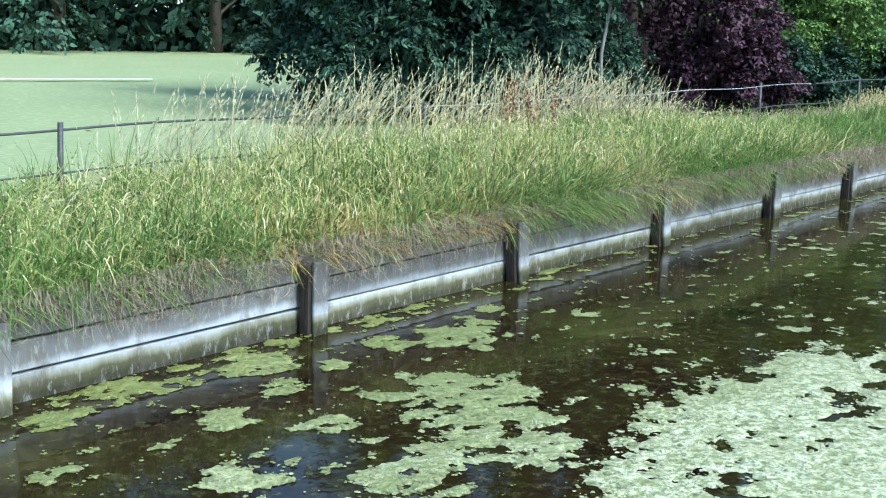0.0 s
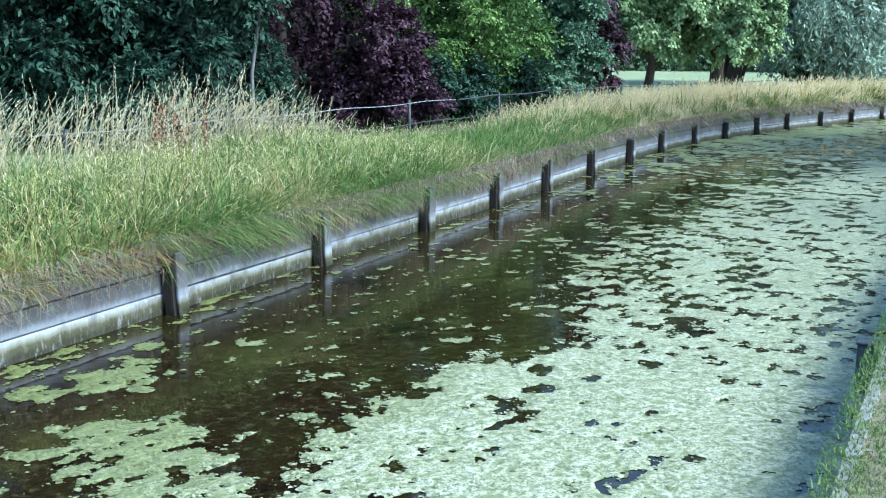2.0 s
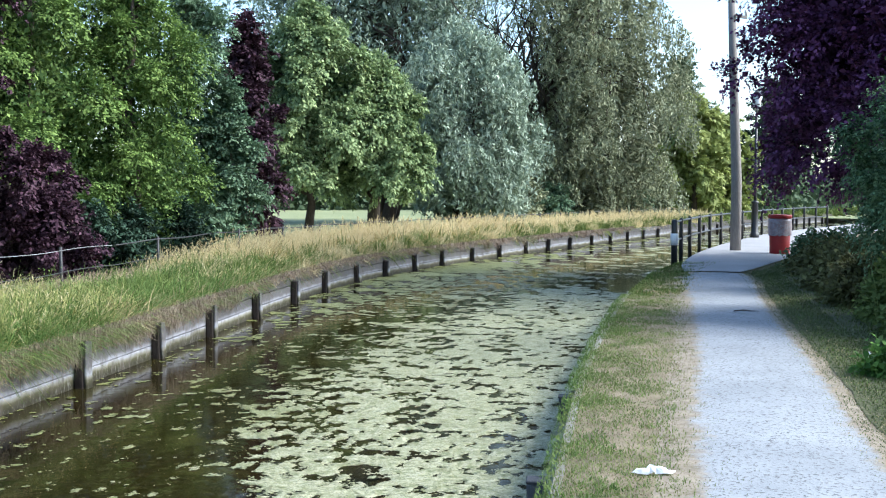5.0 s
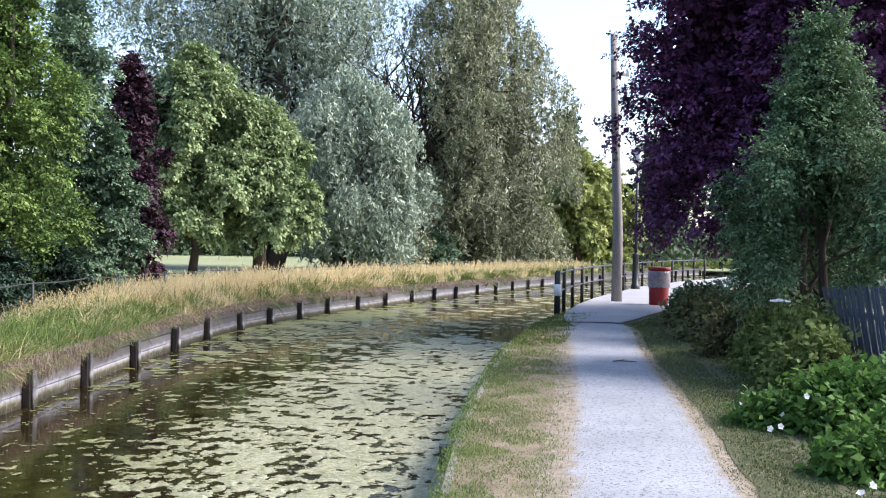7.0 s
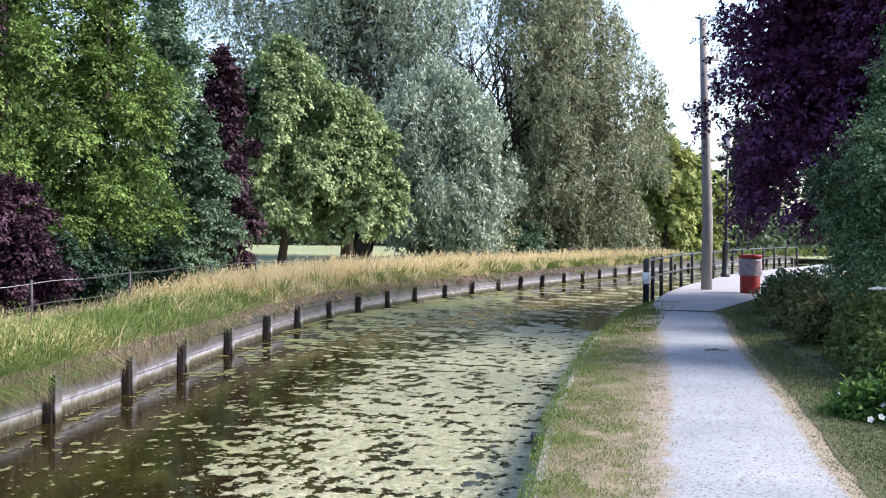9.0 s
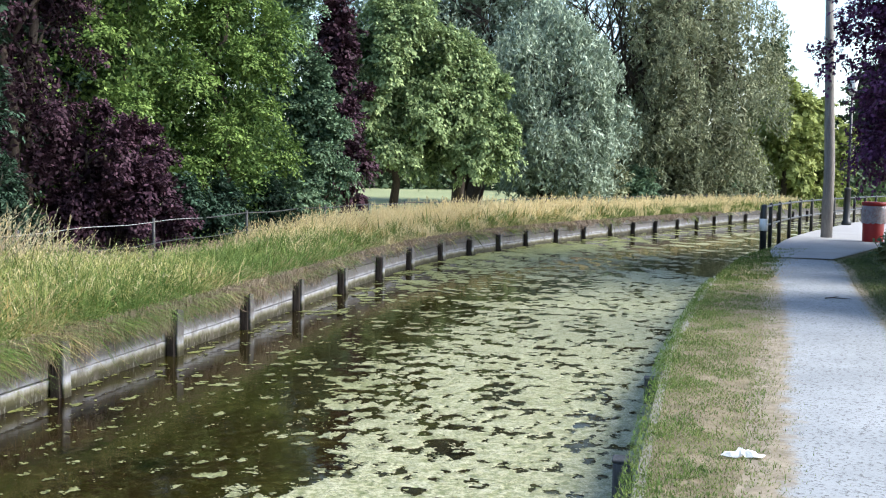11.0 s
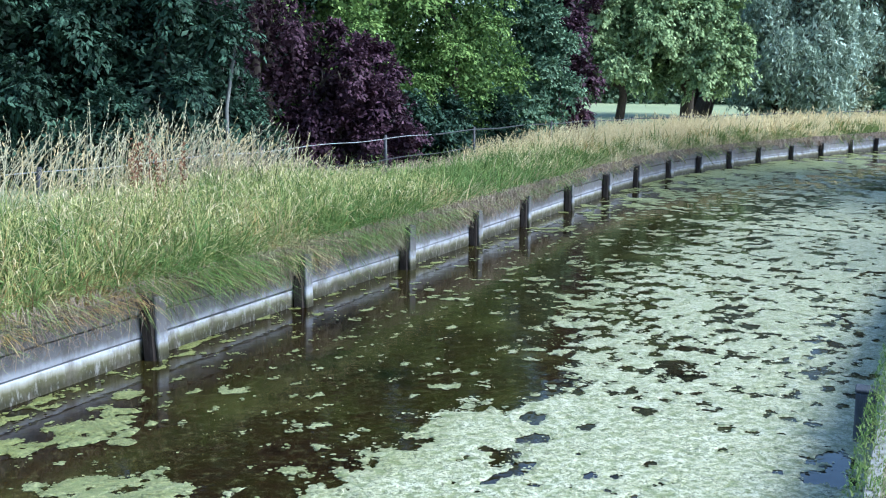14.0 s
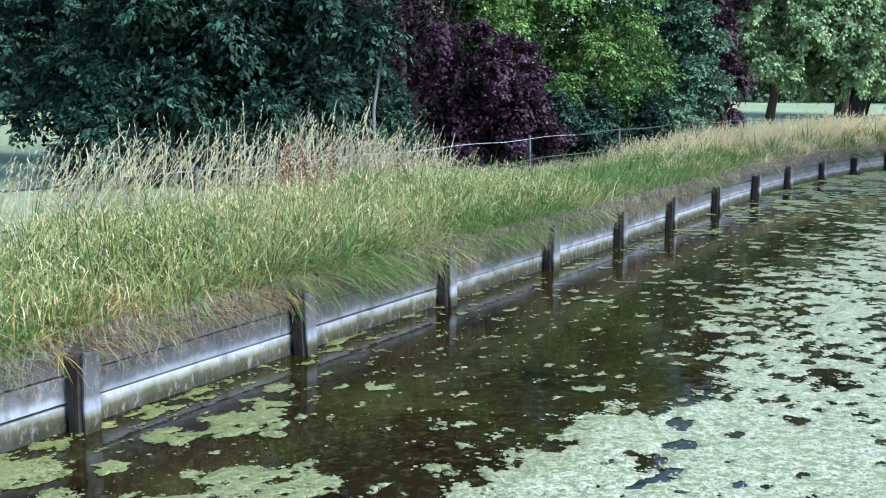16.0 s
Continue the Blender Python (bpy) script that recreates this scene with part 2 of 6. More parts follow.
M["bark_pale"] = timber_material("bark_pale", (0.08, 0.08, 0.075), (0.14, 0.14, 0.13), (0.22, 0.22, 0.2), 0.85)
M["black_paint"] = speckled("black_paint", (0.012, 0.013, 0.014), (0.02, 0.021, 0.022), (0.035, 0.032, 0.03), 0.4, 3.0, 60.0, 0.1, 0.002, spec=0.5)
M["white_paint"] = speckled("white_paint", (0.72, 0.72, 0.7), (0.8, 0.8, 0.78), (0.6, 0.59, 0.55), 0.55, 3.0, 40.0, 0.1, 0.002)
M["red_paint"] = speckled("red_paint", (0.24, 0.016, 0.018), (0.3, 0.024, 0.024), (0.18, 0.02, 0.02), 0.5, 3.0, 40.0, 0.1, 0.002)
M["plastic_film"] = speckled("plastic_film", (0.16, 0.15, 0.18), (0.34, 0.32, 0.37), (0.22, 0.06, 0.06), 0.3, 9.0, 30.0, 0.6, 0.02, spec=0.5)
M["paper"] = speckled("paper", (0.78, 0.78, 0.77), (0.84, 0.84, 0.83), (0.7, 0.7, 0.69), 0.8, 8.0, 40.0, 0.3, 0.004)
M["wire"] = speckled("wire", (0.025, 0.025, 0.027), (0.045, 0.045, 0.047), (0.08, 0.075, 0.07), 0.5, 5.0, 50.0, 0.1, 0.002)
M["tape"] = speckled("tape", (0.24, 0.25, 0.25), (0.34, 0.35, 0.35), (0.16, 0.16, 0.16), 0.6, 6.0, 50.0, 0.1, 0.002)
M["glass_lamp"] = speckled("glass_lamp", (0.5, 0.52, 0.52), (0.6, 0.62, 0.62), (0.45, 0.46, 0.46), 0.15, 5.0, 50.0, 0.0, 0.002, spec=0.5)
M["chalk"] = speckled("chalk", (0.75, 0.78, 0.74), (0.82, 0.84, 0.8), (0.6, 0.66, 0.55), 0.9, 3.0, 30.0, 0.1, 0.004)


def water_material():
    """Still, murky canal water: brown and olive weed below a glossy skin with faint ripples."""
    n = Nodes("canal_water")
    weed = n.noise(0.8, 6.0, 0.72, (1, 1, 1), world_space=True)
    fine = n.noise(14.0, 4.0, 0.75, world_space=True)
    col = n.ramp(weed, [(0.36, (0.002, 0.0015, 0.001)), (0.46, (0.013, 0.0078, 0.003)), (0.54, (0.013, 0.0105, 0.0025)), (0.68, (0.036, 0.031, 0.009))])
    col = n.mix(col, (0.075, 0.07, 0.026), n.ramp(fine, [(0.53, (0, 0, 0)), (0.72, (0.8, 0.8, 0.8))]))
    n.bump(n.noise(5.0, 3.0, 0.5, world_space=True), 0.12, 0.02)
    m = n.base(col, 0.04, 0.0, 0.3)
    n.bsdf.inputs["IOR"].default_value = 1.33
    return m


M["water"] = water_material()


def duckweed_material():
    n = Nodes("duckweed")
    grain = n.noise(42.0, 4.0, 0.85, world_space=True)
    mid = n.noise(4.0, 4.0, 0.7, world_space=True)
    isl = n.add("ShaderNodeNewGeometry").outputs["Random Per Island"]
    col = n.ramp(mid, [(0.3, (0.25, 0.235, 0.1)), (0.5, (0.385, 0.37, 0.205)), (0.7, (0.53, 0.515, 0.37))])
    col = n.mix(col, n.ramp(isl, [(0.0, (0.16, 0.17, 0.045)), (0.5, (0.385, 0.37, 0.2)), (1.0, (0.59, 0.565, 0.4))]), 0.4)
    col = n.mix(col, (0.06, 0.07, 0.02), n.ramp(grain, [(0.4, (0.95, 0.95, 0.95)), (0.52, (0, 0, 0))]))
    col = n.mix(col, (0.58, 0.58, 0.4), n.ramp(n.noise(90.0, 2.0, 0.6, world_space=True), [(0.55, (0, 0, 0)), (0.7, (0.9, 0.9, 0.9))]))
    old = n.add("ShaderNodeAttribute")
    old.attribute_name = "young"
    col = n.mix(col, n.mix(col, (0.52, 0.55, 0.27), 1.0, "MULTIPLY"), n.ramp(old.outputs["Fac"], [(0.0, (1, 1, 1)), (0.8, (0, 0, 0))]))
    clot = n.noise(15.0, 5.0, 0.75, world_space=True)
    col = n.mix(col, (0.15, 0.17, 0.055), n.ramp(clot, [(0.4, (0.85, 0.85, 0.85)), (0.54, (0, 0, 0))]))
    n.bump(clot, 0.9, 0.03)
    return n.base(col, 0.42, 0.0, 0.5)


M["duckweed"] = duckweed_material()


# ---- building helpers ----
def part(name, bm, material, parent, label=""):
    """Link a bmesh as one mesh object under a thing or a part."""
    me = bpy.data.meshes.new(name)
    bm.to_mesh(me)
    bm.free()
    me.materials.append(M[material])
    ob = new(name, me)
    if parent is not None:
        ob.parent = parent
    return tagged(ob, label) if label else ob


def array_mesh(name, verts, quads, tris, material, smooth=False):
    """One mesh from numpy arrays of corners, four-sided and three-sided faces."""
    me = bpy.data.meshes.new(name)
    quads = np.asarray(quads, np.int32).reshape(-1, 4)
    tris = np.asarray(tris, np.int32).reshape(-1, 3)
    me.vertices.add(len(verts))
    me.vertices.foreach_set("co", np.ascontiguousarray(verts, np.float32).ravel())
    loops = np.concatenate([quads.ravel(), tris.ravel()])
    me.loops.add(len(loops))
    me.loops.foreach_set("vertex_index", loops)
    me.polygons.add(len(quads) + len(tris))
    starts = np.concatenate([np.arange(len(quads)) * 4, len(quads) * 4 + np.arange(len(tris)) * 3]).astype(np.int32)
    me.polygons.foreach_set("loop_start", starts)
    if smooth:
        me.polygons.foreach_set("use_smooth", np.ones(len(starts), bool))
    me.update(calc_edges=True)
    me.materials.append(M[material])
    return me


def give_tone(ob, tone, corners):
    """Each leaf's or blade's tone, 0 dark to 1 light: its growth, and shade put into inner leaves."""
    a = ob.data.attributes.new("young", "FLOAT", "POINT")
    n = len(ob.data.vertices) // corners
    a.data.foreach_set("value", np.repeat(np.broadcast_to(np.asarray(tone, np.float32), n), corners))


def unit(v):
    return v / np.maximum(np.linalg.norm(v, axis=-1, keepdims=True), 1e-9)


def blades(name, roots, height, width, lean, material, parent=None, seg=3, rng=None, thin=0.8, sag=0.0, tone=0.5):
    """Curved, tapering blades of grass: roots (n, 3), lean (n, 2) is how far the tip bends over, in heights."""
    n = len(roots)
    height, width = np.broadcast_to(height, n), np.broadcast_to(width, n)
    turn = rng.uniform(0, 2 * np.pi, n)
    side = np.stack([np.cos(turn), np.sin(turn), 0 * turn], 1)
    bend = np.linalg.norm(lean, axis=1)
    rise = 1.0 / np.sqrt(1 + 0.9 * bend**2)
    levels = []
    for k in range(seg):
        t = k / seg
        mid = roots.copy()
        mid[:, :2] += lean * (height * t**2)[:, None] * rise[:, None]
        mid[:, 2] += height * (t - (0.35 * np.minimum(bend, 1.6) + sag) * t**2) * rise
        w = (width * (1 - t) ** thin * 0.5)[:, None]
        levels += [mid - side * w, mid + side * w]
    tip = roots.copy()
    tip[:, :2] += lean * height[:, None] * rise[:, None]
    tip[:, 2] += height * (1 - 0.35 * np.minimum(bend, 1.6) - sag) * rise
    levels.append(tip)
    verts = np.stack(levels, 1).reshape(-1, 3)
    m = 2 * seg + 1
    b = np.arange(n)[:, None] * m
    quads = np.concatenate([b + np.array([2 * k, 2 * k + 1, 2 * k + 3, 2 * k + 2]) for k in range(seg - 1)]) if seg > 1 else []
    tris = b + np.array([2 * seg - 2, 2 * seg - 1, 2 * seg])
    ob = new(name, array_mesh(name, verts, quads, tris, material))
    give_tone(ob, tone, m)
    if parent is not None:
        ob.parent = parent
    return ob, tip


def leaf_arrays(centre, axis, length, width, rng, cup=0.15, facing=None):
    """Four-cornered leaves, pointed at both ends and a little folded."""
    n = len(centre)
    axis = unit(axis)
    side = unit(np.cross(axis, rng.normal(size=(n, 3)) if facing is None else facing))
    up = np.cross(side, axis)
    length, width = np.broadcast_to(length, n)[:, None], np.broadcast_to(width, n)[:, None]
    a = centre - axis * length * 0.5
    c = centre + axis * length * 0.5
    mid = centre - axis * length * 0.08
    b = mid + side * width * 0.5 + up * width * cup
    d = mid - side * width * 0.5 + up * width * cup
    return np.stack([a, b, c, d], 1).reshape(-1, 3)


def leaves(name, centre, axis, length, width, material, rng, parent=None, facing=None, tone=0.5):
    v = leaf_arrays(centre, axis, length, width, rng, 0.15, facing)
    q = np.arange(len(v)).reshape(-1, 4)
    ob = new(name, array_mesh(name, v, q, [], material))
    give_tone(ob, tone, 4)
    if parent is not None:
        ob.parent = parent
    return ob


def tube(bm, points, radii, sides=8, caps=True):
    """A round, tapering tube along points."""
    pts = [Vector(p) for p in points]
    rings = []
    for i, p in enumerate(pts):
        d = (pts[min(i + 1, len(pts) - 1)] - pts[max(i - 1, 0)]).normalized()
        u = d.cross(Vector((0.13, 0.98, 0.11))).normalized()
        if u.length < 0.5:
            u = d.cross(Vector((1, 0, 0))).normalized()
        v = d.cross(u)
        rings.append([bm.verts.new(p + (u * math.cos(a) + v * math.sin(a)) * radii[i]) for a in (2 * math.pi * k / sides for k in range(sides))])
    for r, q in zip(rings, rings[1:]):
        for k in range(sides):
            f = bm.faces.new((r[k], r[(k + 1) % sides], q[(k + 1) % sides], q[k]))
            f.smooth = True
    if caps:
        bm.faces.new(rings[0][::-1])
        bm.faces.new(rings[-1])


def box(bm, size, m=None, bevel=0.0):
    """A box of that size round the origin of m, with rounded edges."""
    made = bmesh.ops.create_cube(bm, size=1.0, matrix=(m or Matrix()) @ Matrix.Diagonal((*size, 1)))
    if bevel:
        es = list({e for v in made["verts"] for e in v.link_edges})
        bmesh.ops.bevel(bm, geom=es, offset=bevel, segments=1, affect="EDGES", profile=0.5)


def catmull(ctrl, step):
    """Points every step metres along a smooth line through the given ones, and their distance along it."""
    c = np.array(ctrl, float)
    c = np.vstack([2 * c[0] - c[1], c, 2 * c[-1] - c[-2]])
    out = []
    for i in range(1, len(c) - 2):
        u = np.linspace(0, 1, 40, endpoint=False)[:, None]
        a, b, d, e = c[i - 1], c[i], c[i + 1], c[i + 2]
        out.append(0.5 * (2 * b + (d - a) * u + (2 * a - 5 * b + 4 * d - e) * u**2 + (3 * b - a - 3 * d + e) * u**3))
    p = np.vstack(out + [c[-2][None]])
    s = np.r_[0, np.cumsum(np.hypot(*np.diff(p, axis=0).T))]
    q = np.arange(0, s[-1], step)
    return np.stack([np.interp(q, s, col) for col in p.T], 1), q


# ---- the canal's line: s runs along the far wall from its first near post, d from that wall towards the towpath ----
WALL_LINE = [(-37.1, -35.3), (-11.1, -4.9), (-1.03, 6.88), (1.91, 10.29), (4.88, 13.67), (7.73, 17.02), (10.8, 20.47), (12.97, 22.55), (15.72, 24.73), (18.63, 26.69), (22.9, 29.29), (27.26, 31.73), (32.5, 34.63), (39.6, 38.31), (56.21, 45.14), (85.16, 52.87), (130.0, 60.2)]
LINE, LINE_S = catmull(WALL_LINE, 0.1)
LINE_S = LINE_S - LINE_S[np.argmin(np.hypot(LINE[:, 0] + 1.03, LINE[:, 1] - 6.88))]
LINE_T = unit(np.gradient(LINE, axis=0))
LINE_R = np.stack([LINE_T[:, 1], -LINE_T[:, 0]], 1)
EDGE_S = np.array([-60, -6, 0.3, 5.8, 8.3, 13.1, 17.3, 22.6, 30, 45, 120])
EDGE_D = np.array([5.05, 5.0, 5.11, 5.31, 5.47, 5.96, 6.5, 6.89, 7.26, 7.44, 7.84])


def at(s, d, z=0.0):
    """World places for s and d (numbers or arrays)."""
    s, d, z = np.broadcast_arrays(np.asarray(s, float), np.asarray(d, float), np.asarray(z, float))
    out = np.empty(s.shape + (3,))
    for k in range(2):
        out[..., k] = np.interp(s, LINE_S, LINE[:, k]) + d * np.interp(s, LINE_S, LINE_R[:, k])
    out[..., 2] = z
    return out


def heading(s):
    """The wall's direction at s, in radians from +x."""
    return math.atan2(np.interp(s, LINE_S, LINE_T[:, 1]), np.interp(s, LINE_S, LINE_T[:, 0]))


def edge_d(s):
    return np.interp(s, EDGE_S, EDGE_D)


def wobble(p, scale, seed=0.0):
    """Smooth noise in -1..1 at many places (n, 2), from a few crossed waves."""
    p = np.asarray(p, float) * scale
    r = np.random.RandomState(int(seed * 10) + 7)
    out = np.zeros(p.shape[:-1])
    amp, total = 1.0, 0.0
    for octave in range(4):
        for _ in range(7):
            a, ph = r.uniform(0, 2 * np.pi, 2)
            f = 2.0**octave * r.uniform(0.7, 1.4)
            out += amp * np.sin(f * (p[..., 0] * np.cos(a) + p[..., 1] * np.sin(a)) * 2 + ph)
            total += amp * 0.62
        amp *= 0.62
    return out / total * 1.2


def sheet(name, rows, material, label, category, kind="structure"):
    """A grid surface from rows of places."""
    g = np.array(rows)
    a, b = g.shape[:2]
    i = np.arange(a * b).reshape(a, b)
    q = np.stack([i[:-1, :-1], i[1:, :-1], i[1:, 1:], i[:-1, 1:]], -1).reshape(-1, 4)
    ob = new(name, array_mesh(name, g.reshape(-1, 3), q, [], material, True))
    return tagged(ob, label, category, "", kind)


# ---- large structure ----
BANK_Z, FIELD_Z = 0.40, 0.42
ground = bmesh.new()
bmesh.ops.create_grid(ground, x_segments=2, y_segments=2, size=1500, matrix=Matrix.Translation((0, 0, -0.9)))
tagged(part("ground", ground, "base_ground", None), "wide green land reaching to the horizon", "ground", "", "structure")

S_ALL = np.r_[np.arange(-44, -8, 2.0), np.arange(-8, 40, 0.5), np.arange(40, 130, 3.0)]


def far_height(s, d):
    back = -d
    rise = np.interp(back, [0, 0.25, 0.8, 2.2, 3.5, 6, 30, 200], [0.46, 0.52, 0.6, 0.58, 0.48, 0.42, 0.40, 0.5])
    return rise


def ground_rows(ds, zf, rough=0.02):
    rows = []
    for s in S_ALL:
        d = ds(s) if callable(ds) else np.asarray(ds)
        p = at(np.full(len(d), s), d)
        p[:, 2] = zf(s, d) + rough * wobble(p[:, :2], 1.1, 1)
        rows.append(p)
    return rows


sheet("far_bank", ground_rows(-np.array([0.07, 0.3, 0.6, 1.0, 1.5, 2.1, 2.7, 3.4]), far_height), "bank_soil", "earth bank under tall uncut grass beside the canal", "bank")
sheet("field", ground_rows(-np.array([3.4, 4.5, 6, 9, 14, 25, 45, 80, 150, 400]), far_height), "field", "wide mown grass playing field", "field")
near_d = np.array([0.05, 0.3, 0.6, 1.0, 1.5, 2.2, 3.2, 4.5, 7, 12, 20, 32])
sheet("near_bank", ground_rows(lambda s: edge_d(s) + near_d, lambda s, d: np.full(len(d), BANK_Z), 0.003), "verge_soil", "dry trodden earth verge beside the towpath", "ground")

# water
rows = []
for s in S_ALL:
    d = np.linspace(-0.15, edge_d(s) + 0.4, 8)
    rows.append(at(np.full(8, s), d))
sheet("water", rows, "water", "still dark brown canal water with floating weed", "water")

# the towpath
LEFT_EDGE = [tuple(at(-34, 5.8)[:2]), tuple(at(-16, 5.65)[:2]), (0.35, 0.0), (5.37, 5.08), (8.87, 8.37), (12.36, 11.78), (15.34, 14.81), (17.15, 16.5)]
RIGHT_EDGE = [tuple(at(-34, 7.4)[:2]), tuple(at(-16, 7.2)[:2]), (1.5, -0.75), (6.28, 4.39), (8.71, 6.71), (13.3, 11.22), (16.6, 14.3), (18.0, 15.75)]


def between(left, right, n, m, z, ragged):
    a, _ = catmull(left, 0.1)
    b, _ = catmull(right, 0.1)
    a = a[np.linspace(0, len(a) - 1, n).astype(int)]
    b = b[np.linspace(0, len(b) - 1, n).astype(int)]
    u = (np.linspace(0, 1, m) if isinstance(m, int) else m)[None, :, None]
    m = u.shape[1]
    g = a[:, None] * (1 - u) + b[:, None] * u
    w = wobble(g[:, :1].repeat(m, 1), 7.0, 2) * ragged
    w2 = wobble(g[:, -1:].repeat(m, 1), 7.0, 3) * ragged
    across = unit(b - a)[:, None]
    g = g + across * (w * (1 - u[..., 0]) + w2 * u[..., 0])[..., None]
    crown = z + 0.012 * (1 - (2 * u[..., 0] - 1) ** 2) + 0 * g[..., 0]
    return np.concatenate([g, crown[..., None]], -1)


PATH_U = np.r_[-0.2, -0.1, 0.0, 0.1, 0.22, 0.4, 0.6, 0.8, 0.92, 1.0, 1.08, 1.16]
towpath = sheet("towpath", between(LEFT_EDGE, RIGHT_EDGE, 320, PATH_U, BANK_Z + 0.012, 0.05), "path", "pale grey gritty towpath surface", "path")
rim = towpath.data.attributes.new("rim", "FLOAT", "POINT")
rim.data.foreach_set("value", np.tile(np.interp(PATH_U, [-0.2, 0.0, 0.1, 0.28, 0.85, 1.0, 1.16], [1.7, 0.7, 0.3, 0.0, 0.0, 0.35, 1.3]), 320).astype(np.float32))
RAIL_LINE = [(19.6, 19.2), (22.4, 21.4), (25.6, 23.7), (29.3, 26.1), (32.4, 28.0), (36.5, 30.4), (42, 33.2), (52, 37.5)]
PAVE_LEFT = [(17.15, 16.5), (18.4, 17.8), (19.75, 19.0), (22.5, 21.2), (25.7, 23.5), (29.4, 25.9), (36.6, 30.2), (52, 37.2)]
PAVE_RIGHT = [(18.0, 15.75), (19.6, 16.6), (21.5, 17.7), (24.5, 19.4), (28, 21.8), (33, 25), (40, 28.5), (55, 34.5)]
sheet("pavement", between(PAVE_LEFT, PAVE_RIGHT, 90, 9, BANK_Z + 0.03, 0.02), "pavement", "smooth pale concrete pavement with a dark joint", "pavement")

# the far wall: three courses of boards between posts
BAY = 2.2
POST_S = np.r_[np.arange(-9, 0) * BAY, [0.0, 2.2, 4.4, 6.7, 8.8, 10.85, 13.2, 15.6, 17.9, 20.3, 22.3, 24.4, 26.4, 28.6, 30.8, 33.1, 35.1, 37.2, 39.6, 41.8, 44.0], 44.0 + np.arange(1, 15) * BAY]
wall = tagged(new("canal_wall"), "weathered grey concrete board wall with a white band above the water", "wall", "", "structure")
COURSES = [(-0.25, 0.155), (0.168, 0.33), (0.343, 0.50)]
board_mesh = []
for z0, z1 in COURSES:
    bm = bmesh.new()
    box(bm, (BAY - 0.012, 0.06, z1 - z0), Matrix.Translation((0, 0, (z0 + z1) / 2)), 0.006)
    me = bpy.data.meshes.new("board")
    bm.to_mesh(me)
    bm.free()
    me.materials.append(M["board"])
    board_mesh.append(me)
brng = np.random.RandomState(5)
for s0, s1 in zip(POST_S, POST_S[1:]):
    a, b = at(s0, 0.0), at(s1, 0.0)
    ang = math.degrees(math.atan2(b[1] - a[1], b[0] - a[0]))
    length = float(np.hypot(*(b - a)[:2]))
    for me in board_mesh:
        ob = new("board", me)
        ob.parent = wall
        off = brng.uniform(-0.006, 0.006)
        mid = (a + b) / 2
        nx, ny = math.sin(radians(ang)), -math.cos(radians(ang))
        ob.matrix_basis = pose(mid[0] + nx * off, mid[1] + ny * off, brng.uniform(-0.004, 0.004), 0, brng.uniform(-0.15, 0.15), ang) @ Matrix.Diagonal((length / BAY, 1, 1, 1))
bm = bmesh.new()
for s0, s1 in zip(POST_S, POST_S[1:]):
    a, b = at(s0, -0.07), at(s1, -0.07)
    ang = math.atan2(b[1] - a[1], b[0] - a[0])
    box(bm, (float(np.hypot(*(b - a)[:2])) + 0.01, 0.06, 0.75), Matrix.Translation((*((a + b) / 2)[:2], 0.105)) @ Matrix.Rotation(ang, 4, "Z"))
part("backing", bm, "bank_soil", wall)

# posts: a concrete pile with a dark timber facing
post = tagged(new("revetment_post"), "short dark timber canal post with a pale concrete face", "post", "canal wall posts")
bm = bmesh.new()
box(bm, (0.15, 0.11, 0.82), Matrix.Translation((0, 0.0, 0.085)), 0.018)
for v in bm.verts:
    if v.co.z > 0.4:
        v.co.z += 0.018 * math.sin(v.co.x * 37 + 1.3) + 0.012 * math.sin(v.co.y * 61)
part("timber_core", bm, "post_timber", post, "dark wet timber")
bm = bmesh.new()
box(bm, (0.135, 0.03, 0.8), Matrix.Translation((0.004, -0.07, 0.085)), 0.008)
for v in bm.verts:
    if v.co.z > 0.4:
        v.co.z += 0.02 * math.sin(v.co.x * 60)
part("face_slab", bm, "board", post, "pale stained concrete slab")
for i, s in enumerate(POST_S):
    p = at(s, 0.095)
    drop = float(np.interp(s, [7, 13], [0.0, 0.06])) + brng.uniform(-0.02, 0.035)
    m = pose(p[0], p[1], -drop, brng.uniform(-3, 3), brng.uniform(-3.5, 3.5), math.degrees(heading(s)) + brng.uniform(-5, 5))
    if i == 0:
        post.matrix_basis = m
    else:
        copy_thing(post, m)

# the near edge: a thin concrete coping with wall below, and its posts
edge = tagged(new("near_wall"), "low concrete canal edge beside the grass verge", "wall", "", "structure")
for k in range(-12, 40):
    s0, s1 = k * 1.5, k * 1.5 + 1.5
    a, b = at(s0, edge_d(s0)), at(s1, edge_d(s1))
    ang = math.atan2(b[1] - a[1], b[0] - a[0])
    m = Matrix.Translation((*((a + b) / 2)[:2], 0)) @ Matrix.Rotation(ang, 4, "Z")
    bm = bmesh.new()
    box(bm, (float(np.hypot(*(b - a)[:2])) - 0.008, 0.07, 0.75), m @ Matrix.Translation((0, -0.02, 0.03 + brng.uniform(-0.006, 0.006))), 0.008)
    part("edge_slab", bm, "concrete", edge)
npost = tagged(new("mooring_post"), "stubby dark wooden post at the near canal edge", "post", "near edge posts")
bm = bmesh.new()
box(bm, (0.13, 0.12, 0.75), Matrix.Translation((0, 0.075, 0.02)), 0.012)
part("shaft", bm, "near_timber", npost)
bm = bmesh.new()
box(bm, (0.14, 0.13, 0.02), Matrix.Translation((0, 0.075, 0.405)), 0.006)
part("cap", bm, "near_timber", npost, "worn grey top")
